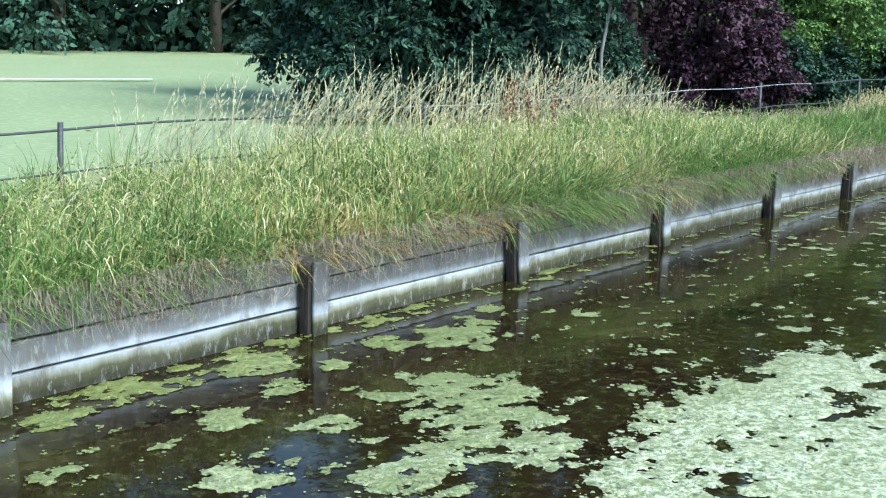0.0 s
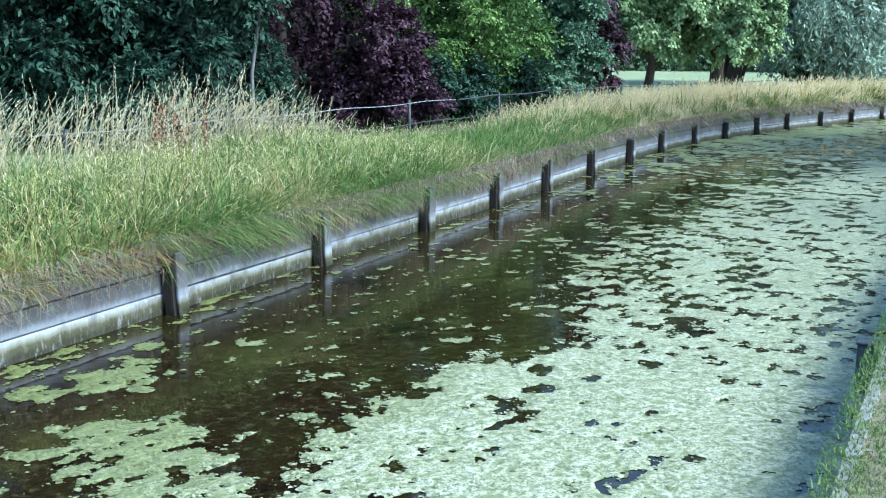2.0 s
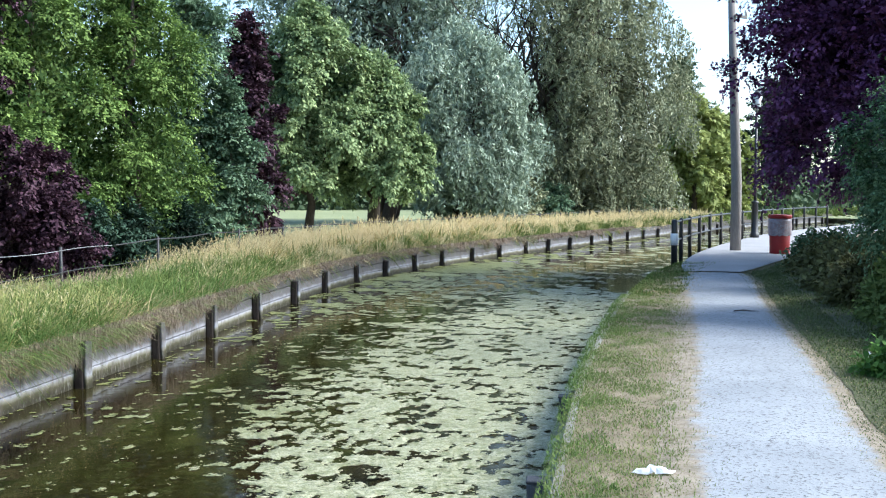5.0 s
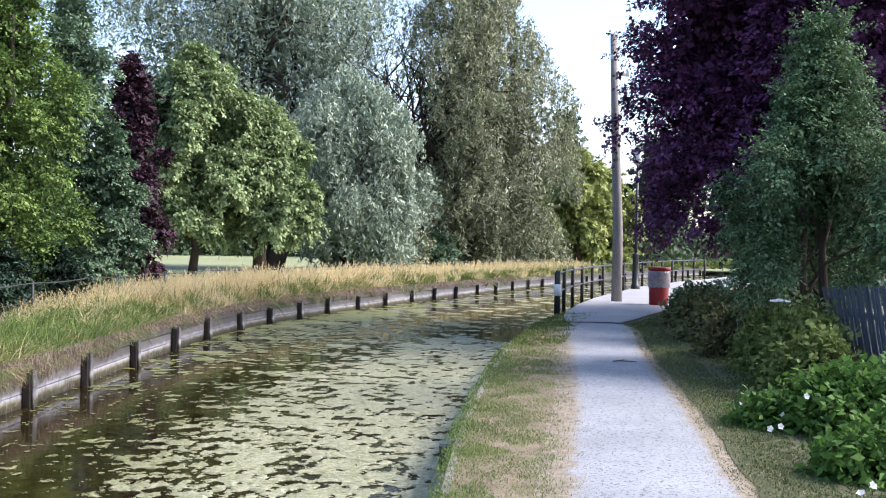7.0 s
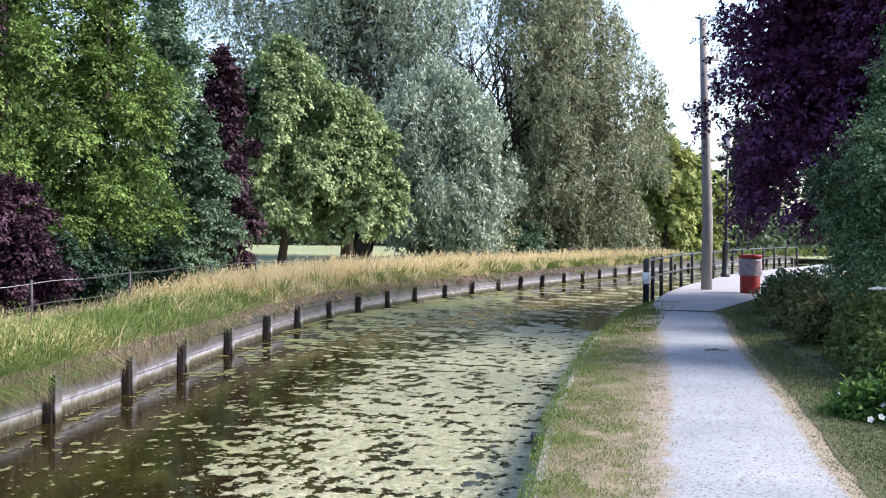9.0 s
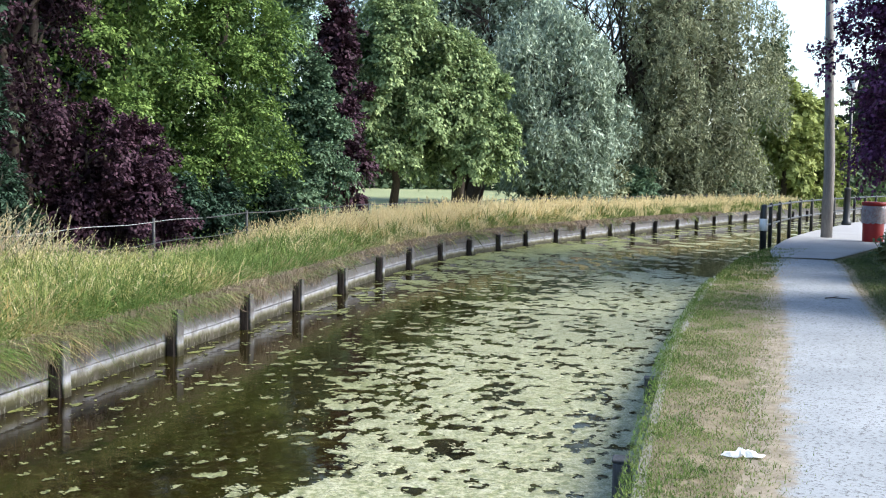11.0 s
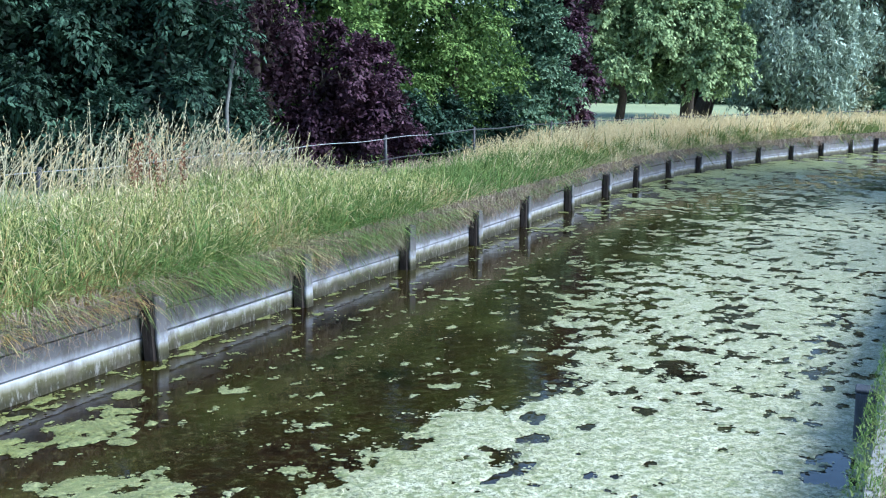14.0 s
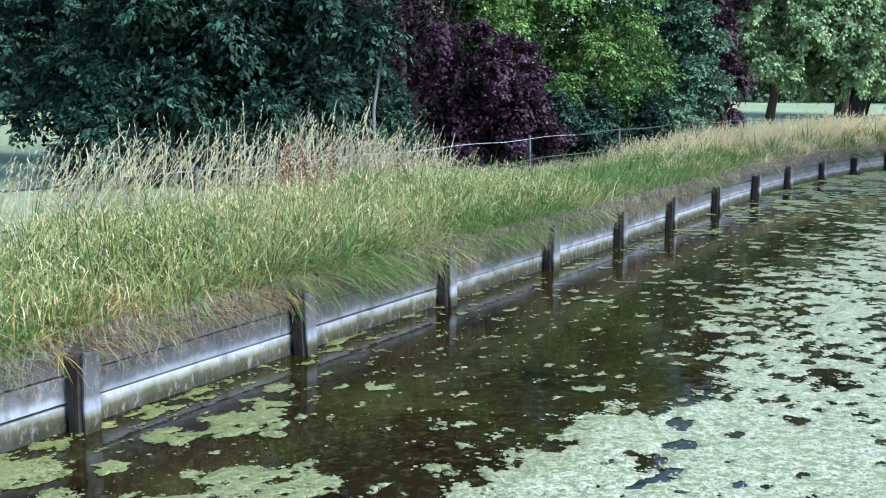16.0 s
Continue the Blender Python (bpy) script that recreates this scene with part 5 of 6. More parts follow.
ob, _ = blades("fine_stems", p, rng.uniform(0.1, 0.3, n), rng.uniform(0.005, 0.009, n), rng.normal(size=(n, 2)) * 1.0, "grass_bleached", rng=rng, seg=5, thin=0.4, sag=rng.uniform(0.3, 1.4, n), tone=rng.uniform(0, 1, n))
tagged(ob, "fine bleached curls of dry grass", "grass", "", "stuff")
# arching fine stems all over the slope, and a grey tangle of dead stems along the wall's top
n = 7000
p, s, b = bank_roots(n, -2, 9, 0.05, 2.4)
p[:, 2] += tall(s, b) * rng.uniform(0.2, 0.6, n)
ob, _ = blades("fine_stems", p, rng.uniform(0.12, 0.36, n), rng.uniform(0.004, 0.008, n), rng.normal(size=(n, 2)) * 0.9 + [0.3, 0.1], "seed_green", rng=rng, seg=5, thin=0.4, sag=rng.uniform(0.1, 1.0, n))
tagged(ob, "fine yellow-green curling grass stems", "grass", "", "stuff")
n = 9000
s = rng.uniform(-5, 12, n)
keep = wobble(np.stack([s, 0 * s], 1), 1.6, 25) + rng.normal(size=n) * 0.4 > np.interp(s, [-5, 2, 12], [-0.6, -0.3, 0.2])
s = s[keep]
n = len(s)
p = at(s, rng.uniform(0.03, 0.1, n), rng.uniform(0.3, 0.55, n))
r = np.stack([np.interp(s, LINE_S, LINE_T[:, k]) for k in range(2)], 1)
ob, _ = blades("dead_tangle", p, rng.uniform(0.05, 0.2, n) * np.where(rng.uniform(0, 1, n) < 0.4, 1, -1), rng.uniform(0.003, 0.007, n), r * rng.normal(size=(n, 1)) * 1.4 + rng.normal(size=(n, 2)) * 0.15, "root_hair", rng=rng, seg=5, thin=0.4, sag=rng.uniform(-0.2, 0.8, n))
tagged(ob, "grey tangle of dead stems against the wall", "grass", "", "stuff")
# leafy weeds among the grass
n = 6000
p, s, b = bank_roots(n // 20, -6, 14, 0.1, 2.0)
k = np.repeat(np.arange(len(p)), 20)
c = p[k] + rng.normal(size=(len(k), 3)) * [0.09, 0.09, 0.14]
c[:, 2] += 0.22
tagged(leaves("weed_leaves", c, rng.normal(size=(len(k), 3)) + [0, 0, 0.4], 0.045 * rng.uniform(0.5, 1.4, len(k)), 0.014, "grass_lush", rng), "leafy green weeds among the bank grass", "weeds", "", "stuff")

# ---- short grass on the near verge ----
def near_patch(name, mat, n, s0, s1, d0, d1, h, w, label, seed, need=-9.0, lean=0.9):
    s = rng.uniform(s0, s1, n)
    u = rng.uniform(0, 1, n)
    d = edge_d(s) + d0 + (d1 - d0) * u
    p = at(s, d)
    keep = 0.45 * wobble(p[:, :2], 1.2, seed) + 1.0 * wobble(p[:, :2], 3.4, seed + 1) + 0.5 * wobble(p[:, :2], 9.0, seed + 2) + rng.normal(size=n) * 0.22 + 0.5 * np.exp(-(d - edge_d(s)) / 0.16) > need
    keep &= rng.uniform(0, 1, n) < np.interp(d - edge_d(s) + 0.25 * wobble(p[:, :2], 3.0, seed + 5), [0.3, 0.8, 1.35], [1.0, 0.45, 0.04])
    p[:, 2] = BANK_Z + 0.005
    p, m = p[keep], int(keep.sum())
    ob, _ = blades(name, p, h * rng.uniform(0.5, 1.4, m), w * rng.uniform(0.7, 1.3, m), rng.normal(size=(m, 2)) * lean, mat, rng=rng, seg=2)
    return tagged(ob, label, "grass", "", "stuff")


near_patch("verge_grass", "grass_lush", 46000, -3, 14, -0.09, 0.8, 0.045, 0.007, "fresh green grass along the canal edge", 30, 0.28)
near_patch("verge_grass", "grass_short", 90000, -3, 14, -0.05, 1.3, 0.03, 0.007, "short patchy green grass on the verge", 31, -0.18)
near_patch("verge_grass", "grass_thatch", 60000, -3, 14, 0.0, 1.35, 0.018, 0.007, "short dry grass on the trodden verge", 32, -0.6)
near_patch("verge_grass", "grass_green", 9000, -9, -3, 0.0, 0.95, 0.036, 0.01, "patchy green verge grass", 35, 0.1)
near_patch("verge_grass", "grass_green", 22000, 14, 24, 0.0, 0.9, 0.07, 0.015, "grass on the verge towards the railings", 33, 0.0)
near_patch("verge_grass", "grass_straw", 9000, 14, 24, 0.1, 1.2, 0.05, 0.014, "dry grass towards the railings", 34, -0.1)

# ---- verge, weeds and flowers on the path's right ----
RIGHT_LINE, _ = catmull([RIGHT_EDGE[1]] + RIGHT_EDGE[2:] + [(19.6, 16.6), (21.5, 17.7), (24.5, 19.4)], 0.1)
RT = unit(np.gradient(RIGHT_LINE, axis=0))


def right_roots(n, u0, u1, f0=0.0, f1=1.0):
    f = rng.uniform(f0, f1, n)
    g = f * (len(RIGHT_LINE) - 1)
    k = np.arange(len(RIGHT_LINE))
    u = rng.uniform(u0, u1, n)
    x, y = (np.interp(g, k, RIGHT_LINE[:, c]) for c in range(2))
    tx, ty = (np.interp(g, k, RT[:, c]) for c in range(2))
    return np.stack([x + ty * u, y - tx * u, np.full(n, BANK_Z + 0.03)], 1), f, u


def right_grass(name, mat, n, u0, u1, h, w, label, need, seed, f0=0.3, f1=1.0, lean=0.95):
    p, f, u = right_roots(n, u0, u1, f0, f1)
    keep = wobble(p[:, :2], 1.3, seed) + rng.normal(size=n) * 0.3 > need
    p, u = p[keep], u[keep]
    m = len(p)
    hh = h * rng.uniform(0.5, 1.4, m) * (0.45 + 0.55 * np.clip(u / max(u1, 0.1), 0, 1))
    ob, _ = blades(name, p, hh, w * rng.uniform(0.7, 1.3, m), rng.normal(size=(m, 2)) * lean, mat, rng=rng, seg=2)
    return tagged(ob, label, "grass", "", "stuff")


rl = RIGHT_LINE[60:]
rt = RT[60:]
rows = []
for i in range(0, len(rl), 3):
    uu = np.array([0.2, 0.5, 1.0, 1.6, 2.4, 3.4, 5.0])
    uu[0] += 0.05 * wobble(rl[i][None], 3.0, 46)[0]
    rows.append(np.stack([rl[i, 0] + rt[i, 1] * uu, rl[i, 1] - rt[i, 0] * uu, BANK_Z + np.array([0.006, 0.025, 0.03, 0.03, 0.03, 0.03, 0.03])], 1))
sheet("verge", rows, "turf_soil", "shaded grassy verge on the path's land side", "ground")
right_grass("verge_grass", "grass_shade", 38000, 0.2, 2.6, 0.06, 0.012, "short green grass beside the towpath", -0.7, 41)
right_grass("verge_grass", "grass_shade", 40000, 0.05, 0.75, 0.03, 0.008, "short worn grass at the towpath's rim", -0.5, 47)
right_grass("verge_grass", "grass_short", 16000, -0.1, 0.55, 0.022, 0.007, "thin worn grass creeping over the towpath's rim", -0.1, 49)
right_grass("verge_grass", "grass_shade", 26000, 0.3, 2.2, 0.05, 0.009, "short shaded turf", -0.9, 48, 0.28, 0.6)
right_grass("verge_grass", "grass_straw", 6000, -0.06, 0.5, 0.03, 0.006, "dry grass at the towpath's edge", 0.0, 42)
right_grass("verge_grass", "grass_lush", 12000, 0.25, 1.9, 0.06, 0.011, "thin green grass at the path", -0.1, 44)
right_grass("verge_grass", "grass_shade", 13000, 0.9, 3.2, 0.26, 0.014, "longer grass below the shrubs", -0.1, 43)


def weed_clump(name, base, radii, height, n, mat, size, label, category="weeds", seed=0, stems=14):
    """A loose mound of leafy stems."""
    r = np.random.RandomState(seed)
    root = tagged(new(name), label, category)
    root.location = base
    a = r.uniform(0, 2 * np.pi, stems)
    q = np.sqrt(r.uniform(0, 1, stems))
    foot = np.stack([np.cos(a) * q * radii[0] * 0.7, np.sin(a) * q * radii[1] * 0.7, np.full(stems, -0.03)], 1)
    ob, tip = blades("stems", foot, height * r.uniform(0.6, 1.0, stems), 0.014, r.normal(size=(stems, 2)) * 0.25, mat, root, 3, r, 0.3)
    nt = n // 8
    v = unit(r.normal(size=(nt, 3)))
    v[:, 2] = np.abs(v[:, 2])
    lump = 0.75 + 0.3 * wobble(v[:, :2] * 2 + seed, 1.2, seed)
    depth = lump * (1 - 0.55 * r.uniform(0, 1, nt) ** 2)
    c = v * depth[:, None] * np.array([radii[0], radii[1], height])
    k = np.repeat(np.arange(nt), 8)
    c = c[k] + r.normal(size=(nt * 8, 3)) * size * 0.9
    c[:, 2] = np.maximum(c[:, 2], 0.03)
    ax = v[k] + r.normal(size=(nt * 8, 3)) * 0.6
    ax[:, 2] -= 0.4
    ln = size * r.uniform(0.6, 1.4, nt * 8)
    # Tone falls with depth: shade between the leaves is put into their colour.
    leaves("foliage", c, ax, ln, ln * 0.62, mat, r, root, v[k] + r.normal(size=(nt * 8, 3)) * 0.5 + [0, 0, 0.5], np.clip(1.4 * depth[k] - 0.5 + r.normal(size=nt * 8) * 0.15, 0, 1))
    return root


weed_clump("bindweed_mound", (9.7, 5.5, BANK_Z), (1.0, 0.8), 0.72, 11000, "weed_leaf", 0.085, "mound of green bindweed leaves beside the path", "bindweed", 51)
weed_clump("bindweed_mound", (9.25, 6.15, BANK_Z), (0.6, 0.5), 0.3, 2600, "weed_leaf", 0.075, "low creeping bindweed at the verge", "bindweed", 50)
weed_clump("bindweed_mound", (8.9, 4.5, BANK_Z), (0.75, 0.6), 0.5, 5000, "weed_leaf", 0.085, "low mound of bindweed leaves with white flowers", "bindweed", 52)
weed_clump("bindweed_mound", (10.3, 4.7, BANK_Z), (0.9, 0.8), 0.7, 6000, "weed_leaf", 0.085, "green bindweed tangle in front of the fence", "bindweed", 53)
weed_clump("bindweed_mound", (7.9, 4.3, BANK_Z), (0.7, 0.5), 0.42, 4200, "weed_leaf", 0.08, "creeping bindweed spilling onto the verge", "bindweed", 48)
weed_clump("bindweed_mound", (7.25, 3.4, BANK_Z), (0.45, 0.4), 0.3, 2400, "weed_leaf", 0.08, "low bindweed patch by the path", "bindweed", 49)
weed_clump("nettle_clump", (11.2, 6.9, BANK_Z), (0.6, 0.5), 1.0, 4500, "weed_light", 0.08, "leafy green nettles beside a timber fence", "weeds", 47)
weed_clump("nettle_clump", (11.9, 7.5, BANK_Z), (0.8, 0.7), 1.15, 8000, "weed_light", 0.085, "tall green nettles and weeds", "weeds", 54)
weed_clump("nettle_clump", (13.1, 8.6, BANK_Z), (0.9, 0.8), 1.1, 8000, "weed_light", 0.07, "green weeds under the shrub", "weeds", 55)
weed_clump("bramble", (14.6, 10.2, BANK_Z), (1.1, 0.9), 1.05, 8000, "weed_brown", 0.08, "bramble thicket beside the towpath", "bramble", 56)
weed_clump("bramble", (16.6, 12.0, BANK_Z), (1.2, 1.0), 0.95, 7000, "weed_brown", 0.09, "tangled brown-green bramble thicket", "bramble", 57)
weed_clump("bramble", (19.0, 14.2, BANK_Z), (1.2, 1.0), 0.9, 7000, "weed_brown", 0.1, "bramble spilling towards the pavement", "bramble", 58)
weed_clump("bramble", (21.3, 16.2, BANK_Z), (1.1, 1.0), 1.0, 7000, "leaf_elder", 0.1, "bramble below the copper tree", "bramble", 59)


def bindweed_flower(m, scale):
    """A white trumpet flower."""
    bm = bmesh.new()
    rings = [(0.004, -0.04), (0.008, -0.015), (0.02, 0.0), (0.034, 0.008)]
    prev = None
    for r, z in rings:
        ring = [bm.verts.new((r * math.cos(a) * scale * (1 + 0.16 * (-1) ** i * (r > 0.015)), r * math.sin(a) * scale * (1 + 0.16 * (-1) ** i * (r > 0.015)), z * scale)) for i, a in enumerate(k * math.pi / 5 for k in range(10))]
        if prev:
            for k in range(10):
                bm.faces.new((prev[k], prev[(k + 1) % 10], ring[(k + 1) % 10], ring[k]))
        prev = ring
    ob = part("bindweed_flower", bm, "petal", None)
    ob.matrix_basis = m
    return tagged(ob, "white trumpet-shaped bindweed flower", "flower", "bindweed flowers")


frng = np.random.RandomState(9)
first = None
for x, y, z in [(9.63, 6.79, 0.5), (9.54, 6.6, 0.53), (9.13, 6.02, 0.66), (8.92, 5.82, 0.58), (8.6, 5.73, 0.5), (8.67, 5.67, 0.52), (8.92, 5.58, 0.78), (8.29, 4.7, 0.6), (8.36, 4.7, 0.61), (6.84, 3.85, 0.51), (6.86, 3.78, 0.57)]:
    m = look((x, y, z), (x + frng.normal() * 0.9 + 0.6, y + frng.normal() * 0.9 + 0.5, z - 0.8 + frng.normal() * 0.4))
    if first is None:
        first = bindweed_flower(m, 0.85)
    else:
        copy_thing(first, m)

# an umbel of white flowers on a stalk
umbel = tagged(new("umbel_flower"), "white umbel flower head on a thin stalk", "flower")
umbel.location = (11.75, 7.75, BANK_Z)
bm = bmesh.new()
tube(bm, [(0, 0, 0), (0.02, 0.01, 0.5), (0, 0.02, 1.02)], [0.008, 0.007, 0.004], 6)
part("stalk", bm, "weed_leaf", umbel)
r = np.random.RandomState(3)
q = r.uniform(-1, 1, (260, 2))
q = q[np.hypot(*q.T) < 1]
c = np.c_[q * 0.12, 1.05 + 0.02 * (1 - np.hypot(*q.T)) + r.normal(size=len(q)) * 0.006]
leaves("petals", c, r.normal(size=(len(q), 3)) * [1, 1, 0.2], 0.022, 0.018, "petal", r, umbel)

# ---- the leaning timber fence ----
fence = tagged(new("timber_fence"), "old leaning fence of weathered blue-grey timber slats", "fence")
fa, fb = np.array([12.75, 7.45]), np.array([10.9, 4.6])
slats = 44
bm = bmesh.new()
box(bm, (0.064, 0.014, 1.0), Matrix.Translation((0, 0, 0.5)), 0.003)
slat_mesh = bpy.data.meshes.new("slat")
bm.to_mesh(slat_mesh)
bm.free()
slat_mesh.materials.append(M["fence_timber"])
ang = math.degrees(math.atan2(*(fb - fa)[::-1]))
for k in range(slats):
    q = fa + (fb - fa) * k / (slats - 1)
    ob = new("slat", slat_mesh)
    ob.parent = fence
    lean = 14 * math.exp(-k / 12) + 8 + frng.normal() * 0.8
    ob.matrix_basis = pose(q[0], q[1], BANK_Z - 0.05, 4 + frng.normal() * 0.6, -lean, ang) @ Matrix.Diagonal((1, 1, 1.34 + frng.normal() * 0.02, 1))
for z in (0.75, 1.3):
    bm = bmesh.new()
    d = Vector((*(fb - fa), 0))
    nrm = Vector((-d.y, d.x, 0)).normalized() * -0.03
    box(bm, (d.length, 0.04, 0.07), Matrix.Translation(Vector((*((fa + fb) / 2), z)) + nrm) @ Matrix.Rotation(radians(ang), 4, "Z"), 0.004)
    part("rail", bm, "fence_timber", fence)

# ---- railings ----
rail_pts, rail_s = catmull(RAIL_LINE, 0.05)
railing = tagged(new("railing"), "black painted metal railing beside the canal", "railing")


def rail_at(s):
    return np.array([np.interp(s, rail_s, rail_pts[:, 0]), np.interp(s, rail_s, rail_pts[:, 1])])


post_s = [0.0] + [1.6 + 2.1 * k for k in range(15)]
for i, s in enumerate(post_s):
    q = rail_at(s)
    bm = bmesh.new()
    thick = 0.075 if i == 0 else 0.05
    tube(bm, [(*q, BANK_Z - 0.3), (*q, BANK_Z + 0.97), (*q, BANK_Z + 1.0), (*q, BANK_Z + 1.02)], [thick, thick, thick * 0.8, thick * 0.3], 10)
    ob = part("post", bm, "black_paint", railing)
    if i == 0:
        bm = bmesh.new()
        tube(bm, [(*q, BANK_Z + 0.4), (*q, BANK_Z + 0.68)], [thick + 0.02, thick + 0.02], 12)
        part("band", bm, "white_paint", ob, "white reflective band")
for z in (0.5, 0.95):
    bm = bmesh.new()
    tube(bm, [(*rail_at(s), BANK_Z + z) for s in np.arange(0, post_s[-1] + 0.01, 0.7)], [0.026] * len(np.arange(0, post_s[-1] + 0.01, 0.7)), 8)
    part("rail", bm, "black_paint", railing)

# ---- timber pole, lamp, bin ----
pole = tagged(new("utility_pole"), "tall grey weathered timber pole in the pavement", "pole")
pole.location = (24.4, 21.55, BANK_Z)
bm = bmesh.new()
tube(bm, [(0, 0, -0.4), (0, 0, 2), (-0.09, 0.1, 5), (-0.16, 0.18, 7.7)], [0.16, 0.145, 0.12, 0.095], 14)
part("shaft", bm, "pole_timber", pole)
bm = bmesh.new()
tube(bm, [(-0.138, 0.155, 6.95), (-0.143, 0.16, 7.1)], [0.112, 0.11], 12)
part("band", bm, "white_paint", pole, "pale metal band")
bm = bmesh.new()
box(bm, (0.5, 0.06, 0.08), Matrix.Translation((0.05, 0.0, 6.55)), 0.006)
part("arm", bm, "pole_timber", pole)
bm = bmesh.new()
tube(bm, [(0.27, 0.0, 6.58), (0.27, 0.0, 6.7), (0.27, 0.0, 6.76)], [0.035, 0.05, 0.02], 10)
part("insulator", bm, "white_paint", pole)

lamp = tagged(new("street_lamp"), "slim black street lamp column by the railing", "lamp")
lamp.location = (31.9, 27.3, BANK_Z)
bm = bmesh.new()
tube(bm, [(0, 0, 0), (0, 0, 0.15), (0, 0, 0.2), (0, 0, 1.25), (0, 0, 1.3), (0, 0, 1.36)], [0.17, 0.17, 0.12, 0.11, 0.15, 0.07], 12)
part("base", bm, "black_paint", lamp)
bm = bmesh.new()
tube(bm, [(0, 0, 1.3), (0, 0, 2.2), (0, 0, 4.6)], [0.06, 0.05, 0.04], 10)
part("column", bm, "black_paint", lamp)
bm = bmesh.new()
tube(bm, [(0, 0, 4.6), (0, 0, 4.7), (0, 0, 5.1)], [0.06, 0.13, 0.2], 8)
lantern = part("lantern", bm, "glass_lamp", lamp, "unlit glass lantern")
bm = bmesh.new()
tube(bm, [(0, 0, 5.11), (0, 0, 5.2), (0, 0, 5.35)], [0.23, 0.15, 0.02], 8)
part("cap", bm, "black_paint", lantern)

litter_bin = tagged(new("litter_bin"), "red litter bin with a plastic bag round its rim", "bin")
litter_bin.location = (24.2, 19.85, BANK_Z)
bm = bmesh.new()
tube(bm, [(0, 0, 0), (0, 0, 0.03), (0, 0, 0.95)], [0.24, 0.26, 0.28], 20)
part("body", bm, "red_paint", litter_bin)
bm = bmesh.new()
n = 28
prev = None
brg = np.random.RandomState(4)
for z, rr in ((0.52, 0.295), (0.62, 0.3), (0.75, 0.305), (0.9, 0.3), (0.97, 0.295), (0.965, 0.25)):
    ring = [bm.verts.new(((rr + brg.uniform(-0.008, 0.012)) * math.cos(a), (rr + brg.uniform(-0.008, 0.012)) * math.sin(a), z + (brg.uniform(-0.025, 0.02) if z < 0.6 else 0))) for a in (2 * math.pi * k / n for k in range(n))]
    if prev:
        for k in range(n):
            bm.faces.new((prev[k], prev[(k + 1) % n], ring[(k + 1) % n], ring[k])).smooth = True
    prev = ring
part("bag", bm, "plastic_film", litter_bin, "crumpled clear plastic bag")
bm = bmesh.new()
tube(bm, [(0, 0, 0.97), (0, 0, 0.99), (0, 0, 1.07), (0, 0, 1.08)], [0.26, 0.31, 0.31, 0.2], 20)
part("lid", bm, "red_paint", litter_bin)

# ---- the field fence ----
field_fence = tagged(new("field_fence"), "low wire fence with dark posts along the field", "fence")


def fence_at(s):
    return at(s, -2.65)


for s in [-16.8, -12.6, -8.4, -4.2, -0.2, 4.0, 8.0, 12.0, 15.9, 19.9, 22.3, 24.4] + [26.6 + 2.4 * k for k in range(14)]:
    q = fence_at(s)
    bm = bmesh.new()
    lean = brg.normal() * 0.02
    tube(bm, [(q[0], q[1], 0.1), (q[0] + lean, q[1], 0.7), (q[0] + 2 * lean, q[1] + lean, 1.2)], [0.028, 0.026, 0.024], 8)
    part("post", bm, "wire", field_fence)
for z, rad, s0, s1, mat, lab in ((1.14, 0.011, -19, 3.6, "wire", ""), (1.14, 0.0052, 3.6, 14.0, "tape", "pale electric tape"), (1.14, 0.013, 14.0, 60, "wire", ""), (0.8, 0.009, -19, 60, "wire", "")):
    ss = np.arange(s0, s1 + 0.01, 0.25)
    pts = fence_at(ss)
    pts[:, 2] = z + 0.012 * np.sin(ss * 2.1)
    bm = bmesh.new()
    tube(bm, pts, [rad] * len(pts), 6)
    part("strand", bm, mat, field_fence, lab)

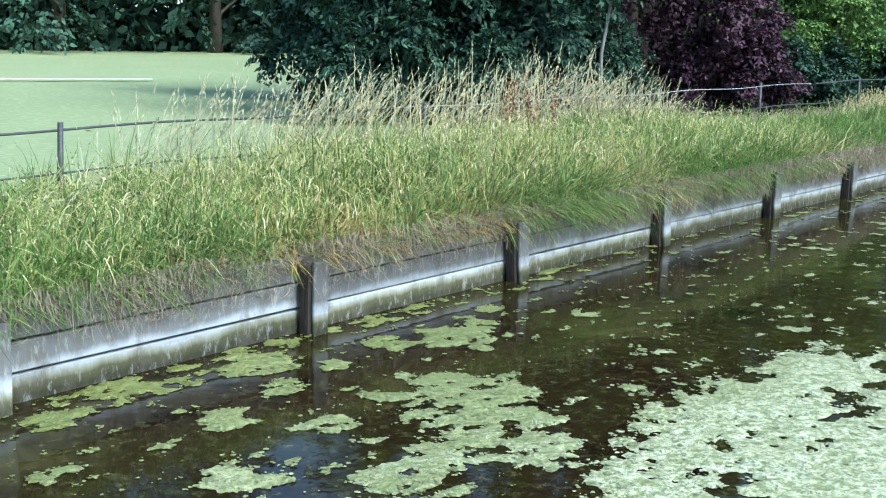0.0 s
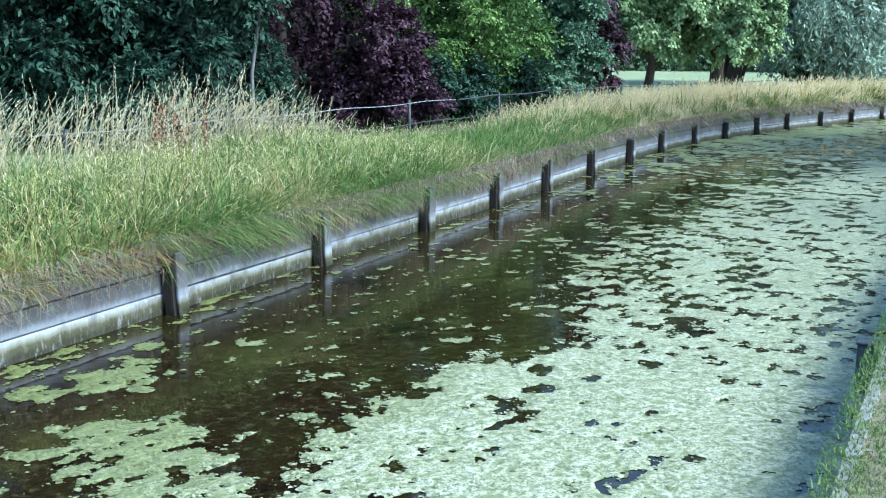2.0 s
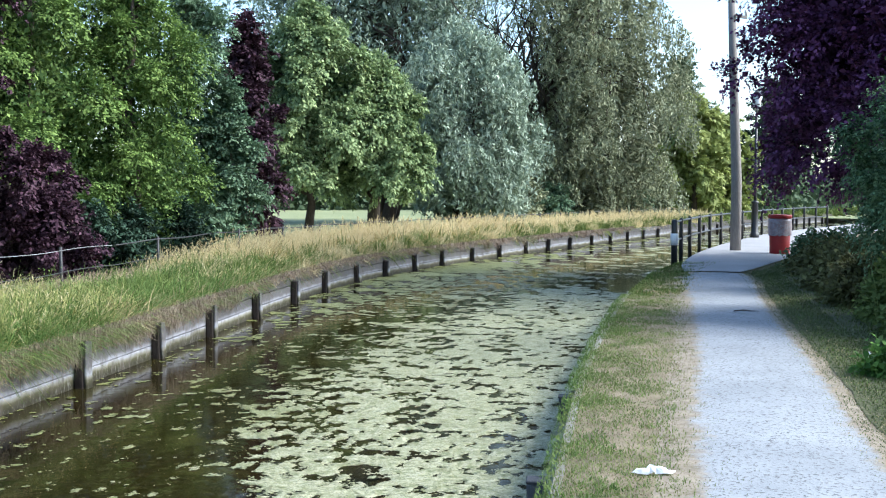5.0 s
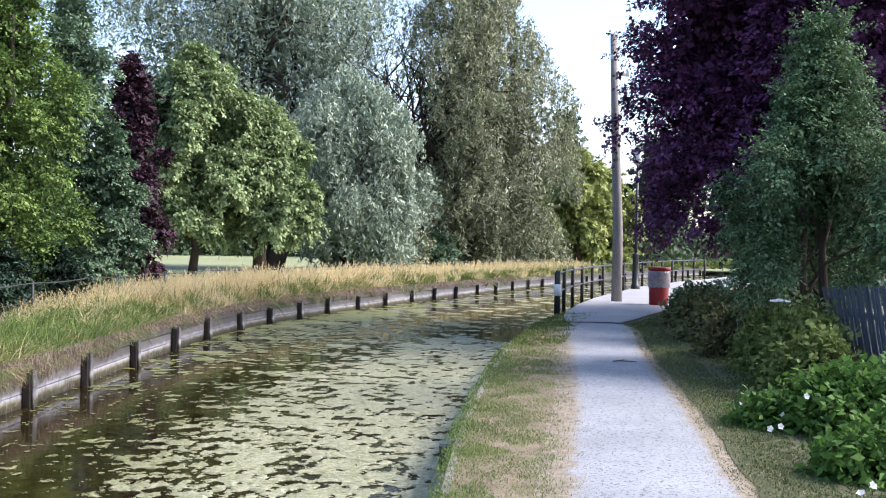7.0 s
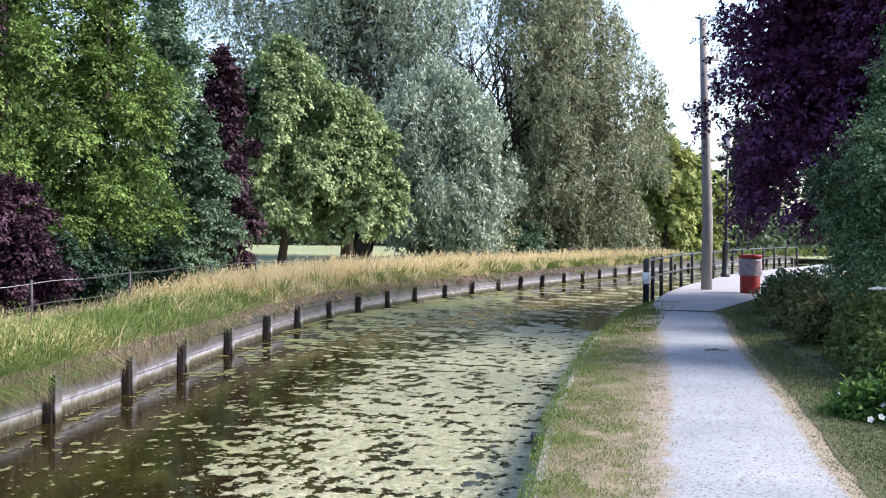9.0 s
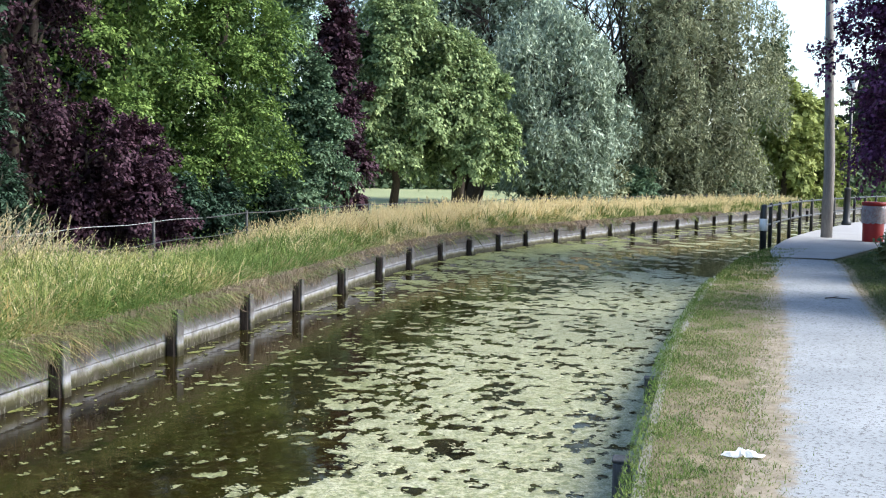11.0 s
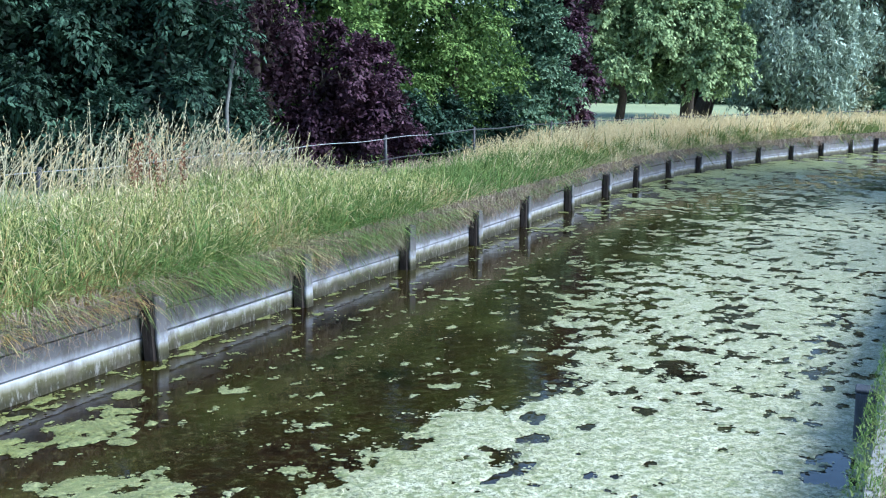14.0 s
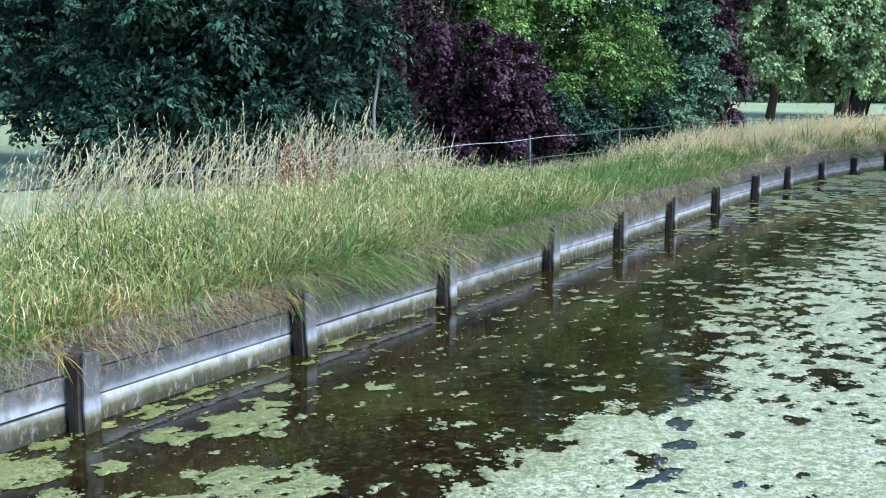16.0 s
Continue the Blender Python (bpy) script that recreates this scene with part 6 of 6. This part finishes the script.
# pitch line on the field
a, b = np.array([-30.0, 20.5]), np.array([-8.0, 29.2])
rows = []
for t in np.linspace(0, 1, 24):
    q = a + (b - a) * t
    nrm = np.array([-(b - a)[1], (b - a)[0]]) / np.linalg.norm(b - a) * 0.16
    rows.append([(*(q - nrm), 0.47), (*(q + nrm), 0.47)])
sheet("pitch_line", rows, "chalk", "white painted line on the playing field", "line")

# ---- litter on the verge and a twig on the path ----
bm = bmesh.new()
pr = np.random.RandomState(8)
ARMS = [(-0.8, 0.135, 0.3), (0.95, 0.075, 0.42), (2.5, 0.125, 0.26)]
hub = bm.verts.new((0, 0, 0.045))
rings = []
for j in range(1, 6):
    ring = []
    for i in range(42):
        a = 2 * math.pi * i / 42
        reach = 0.026 + sum(L * math.exp(-((math.remainder(a - d, 2 * math.pi) / w) ** 2)) for d, L, w in ARMS)
        rr = reach * j / 5 * (1 + 0.1 * pr.uniform(-1, 1))
        ring.append(bm.verts.new((math.cos(a) * rr, math.sin(a) * rr, 0.012 + 0.034 * (1 - j / 5) + 0.012 * math.sin(3 * a + 1.7 * j) + 0.006 * pr.uniform(-1, 1))))
    rings.append(ring)
for i in range(42):
    k = (i + 1) % 42
    bm.faces.new((hub, rings[0][i], rings[0][k]))
    for a, b in zip(rings, rings[1:]):
        bm.faces.new((a[i], b[i], b[k], a[k]))
litter = part("paper_litter", bm, "paper", None)
sol = litter.modifiers.new("thick", "SOLIDIFY")
sol.thickness = 0.003
litter.matrix_basis = pose(4.78, 4.82, BANK_Z + 0.012, 0, 0, 8) @ Matrix.Diagonal((0.88, 0.88, 1.0, 1))
tagged(litter, "crumpled white paper lying on the verge", "litter")
bm = bmesh.new()
tube(bm, [(0, 0, 0.01), (0.1, 0.02, 0.02), (0.22, -0.01, 0.015), (0.34, 0.03, 0.01)], [0.008, 0.009, 0.007, 0.003], 6)
tube(bm, [(0.1, 0.02, 0.02), (0.16, 0.09, 0.03), (0.2, 0.13, 0.02)], [0.006, 0.004, 0.002], 5)
twig = part("fallen_twig", bm, "bark", None)
twig.matrix_basis = pose(12.0, 10.6, BANK_Z + 0.03, 0, 0, -40)
tagged(twig, "dark fallen twig on the towpath", "twig")
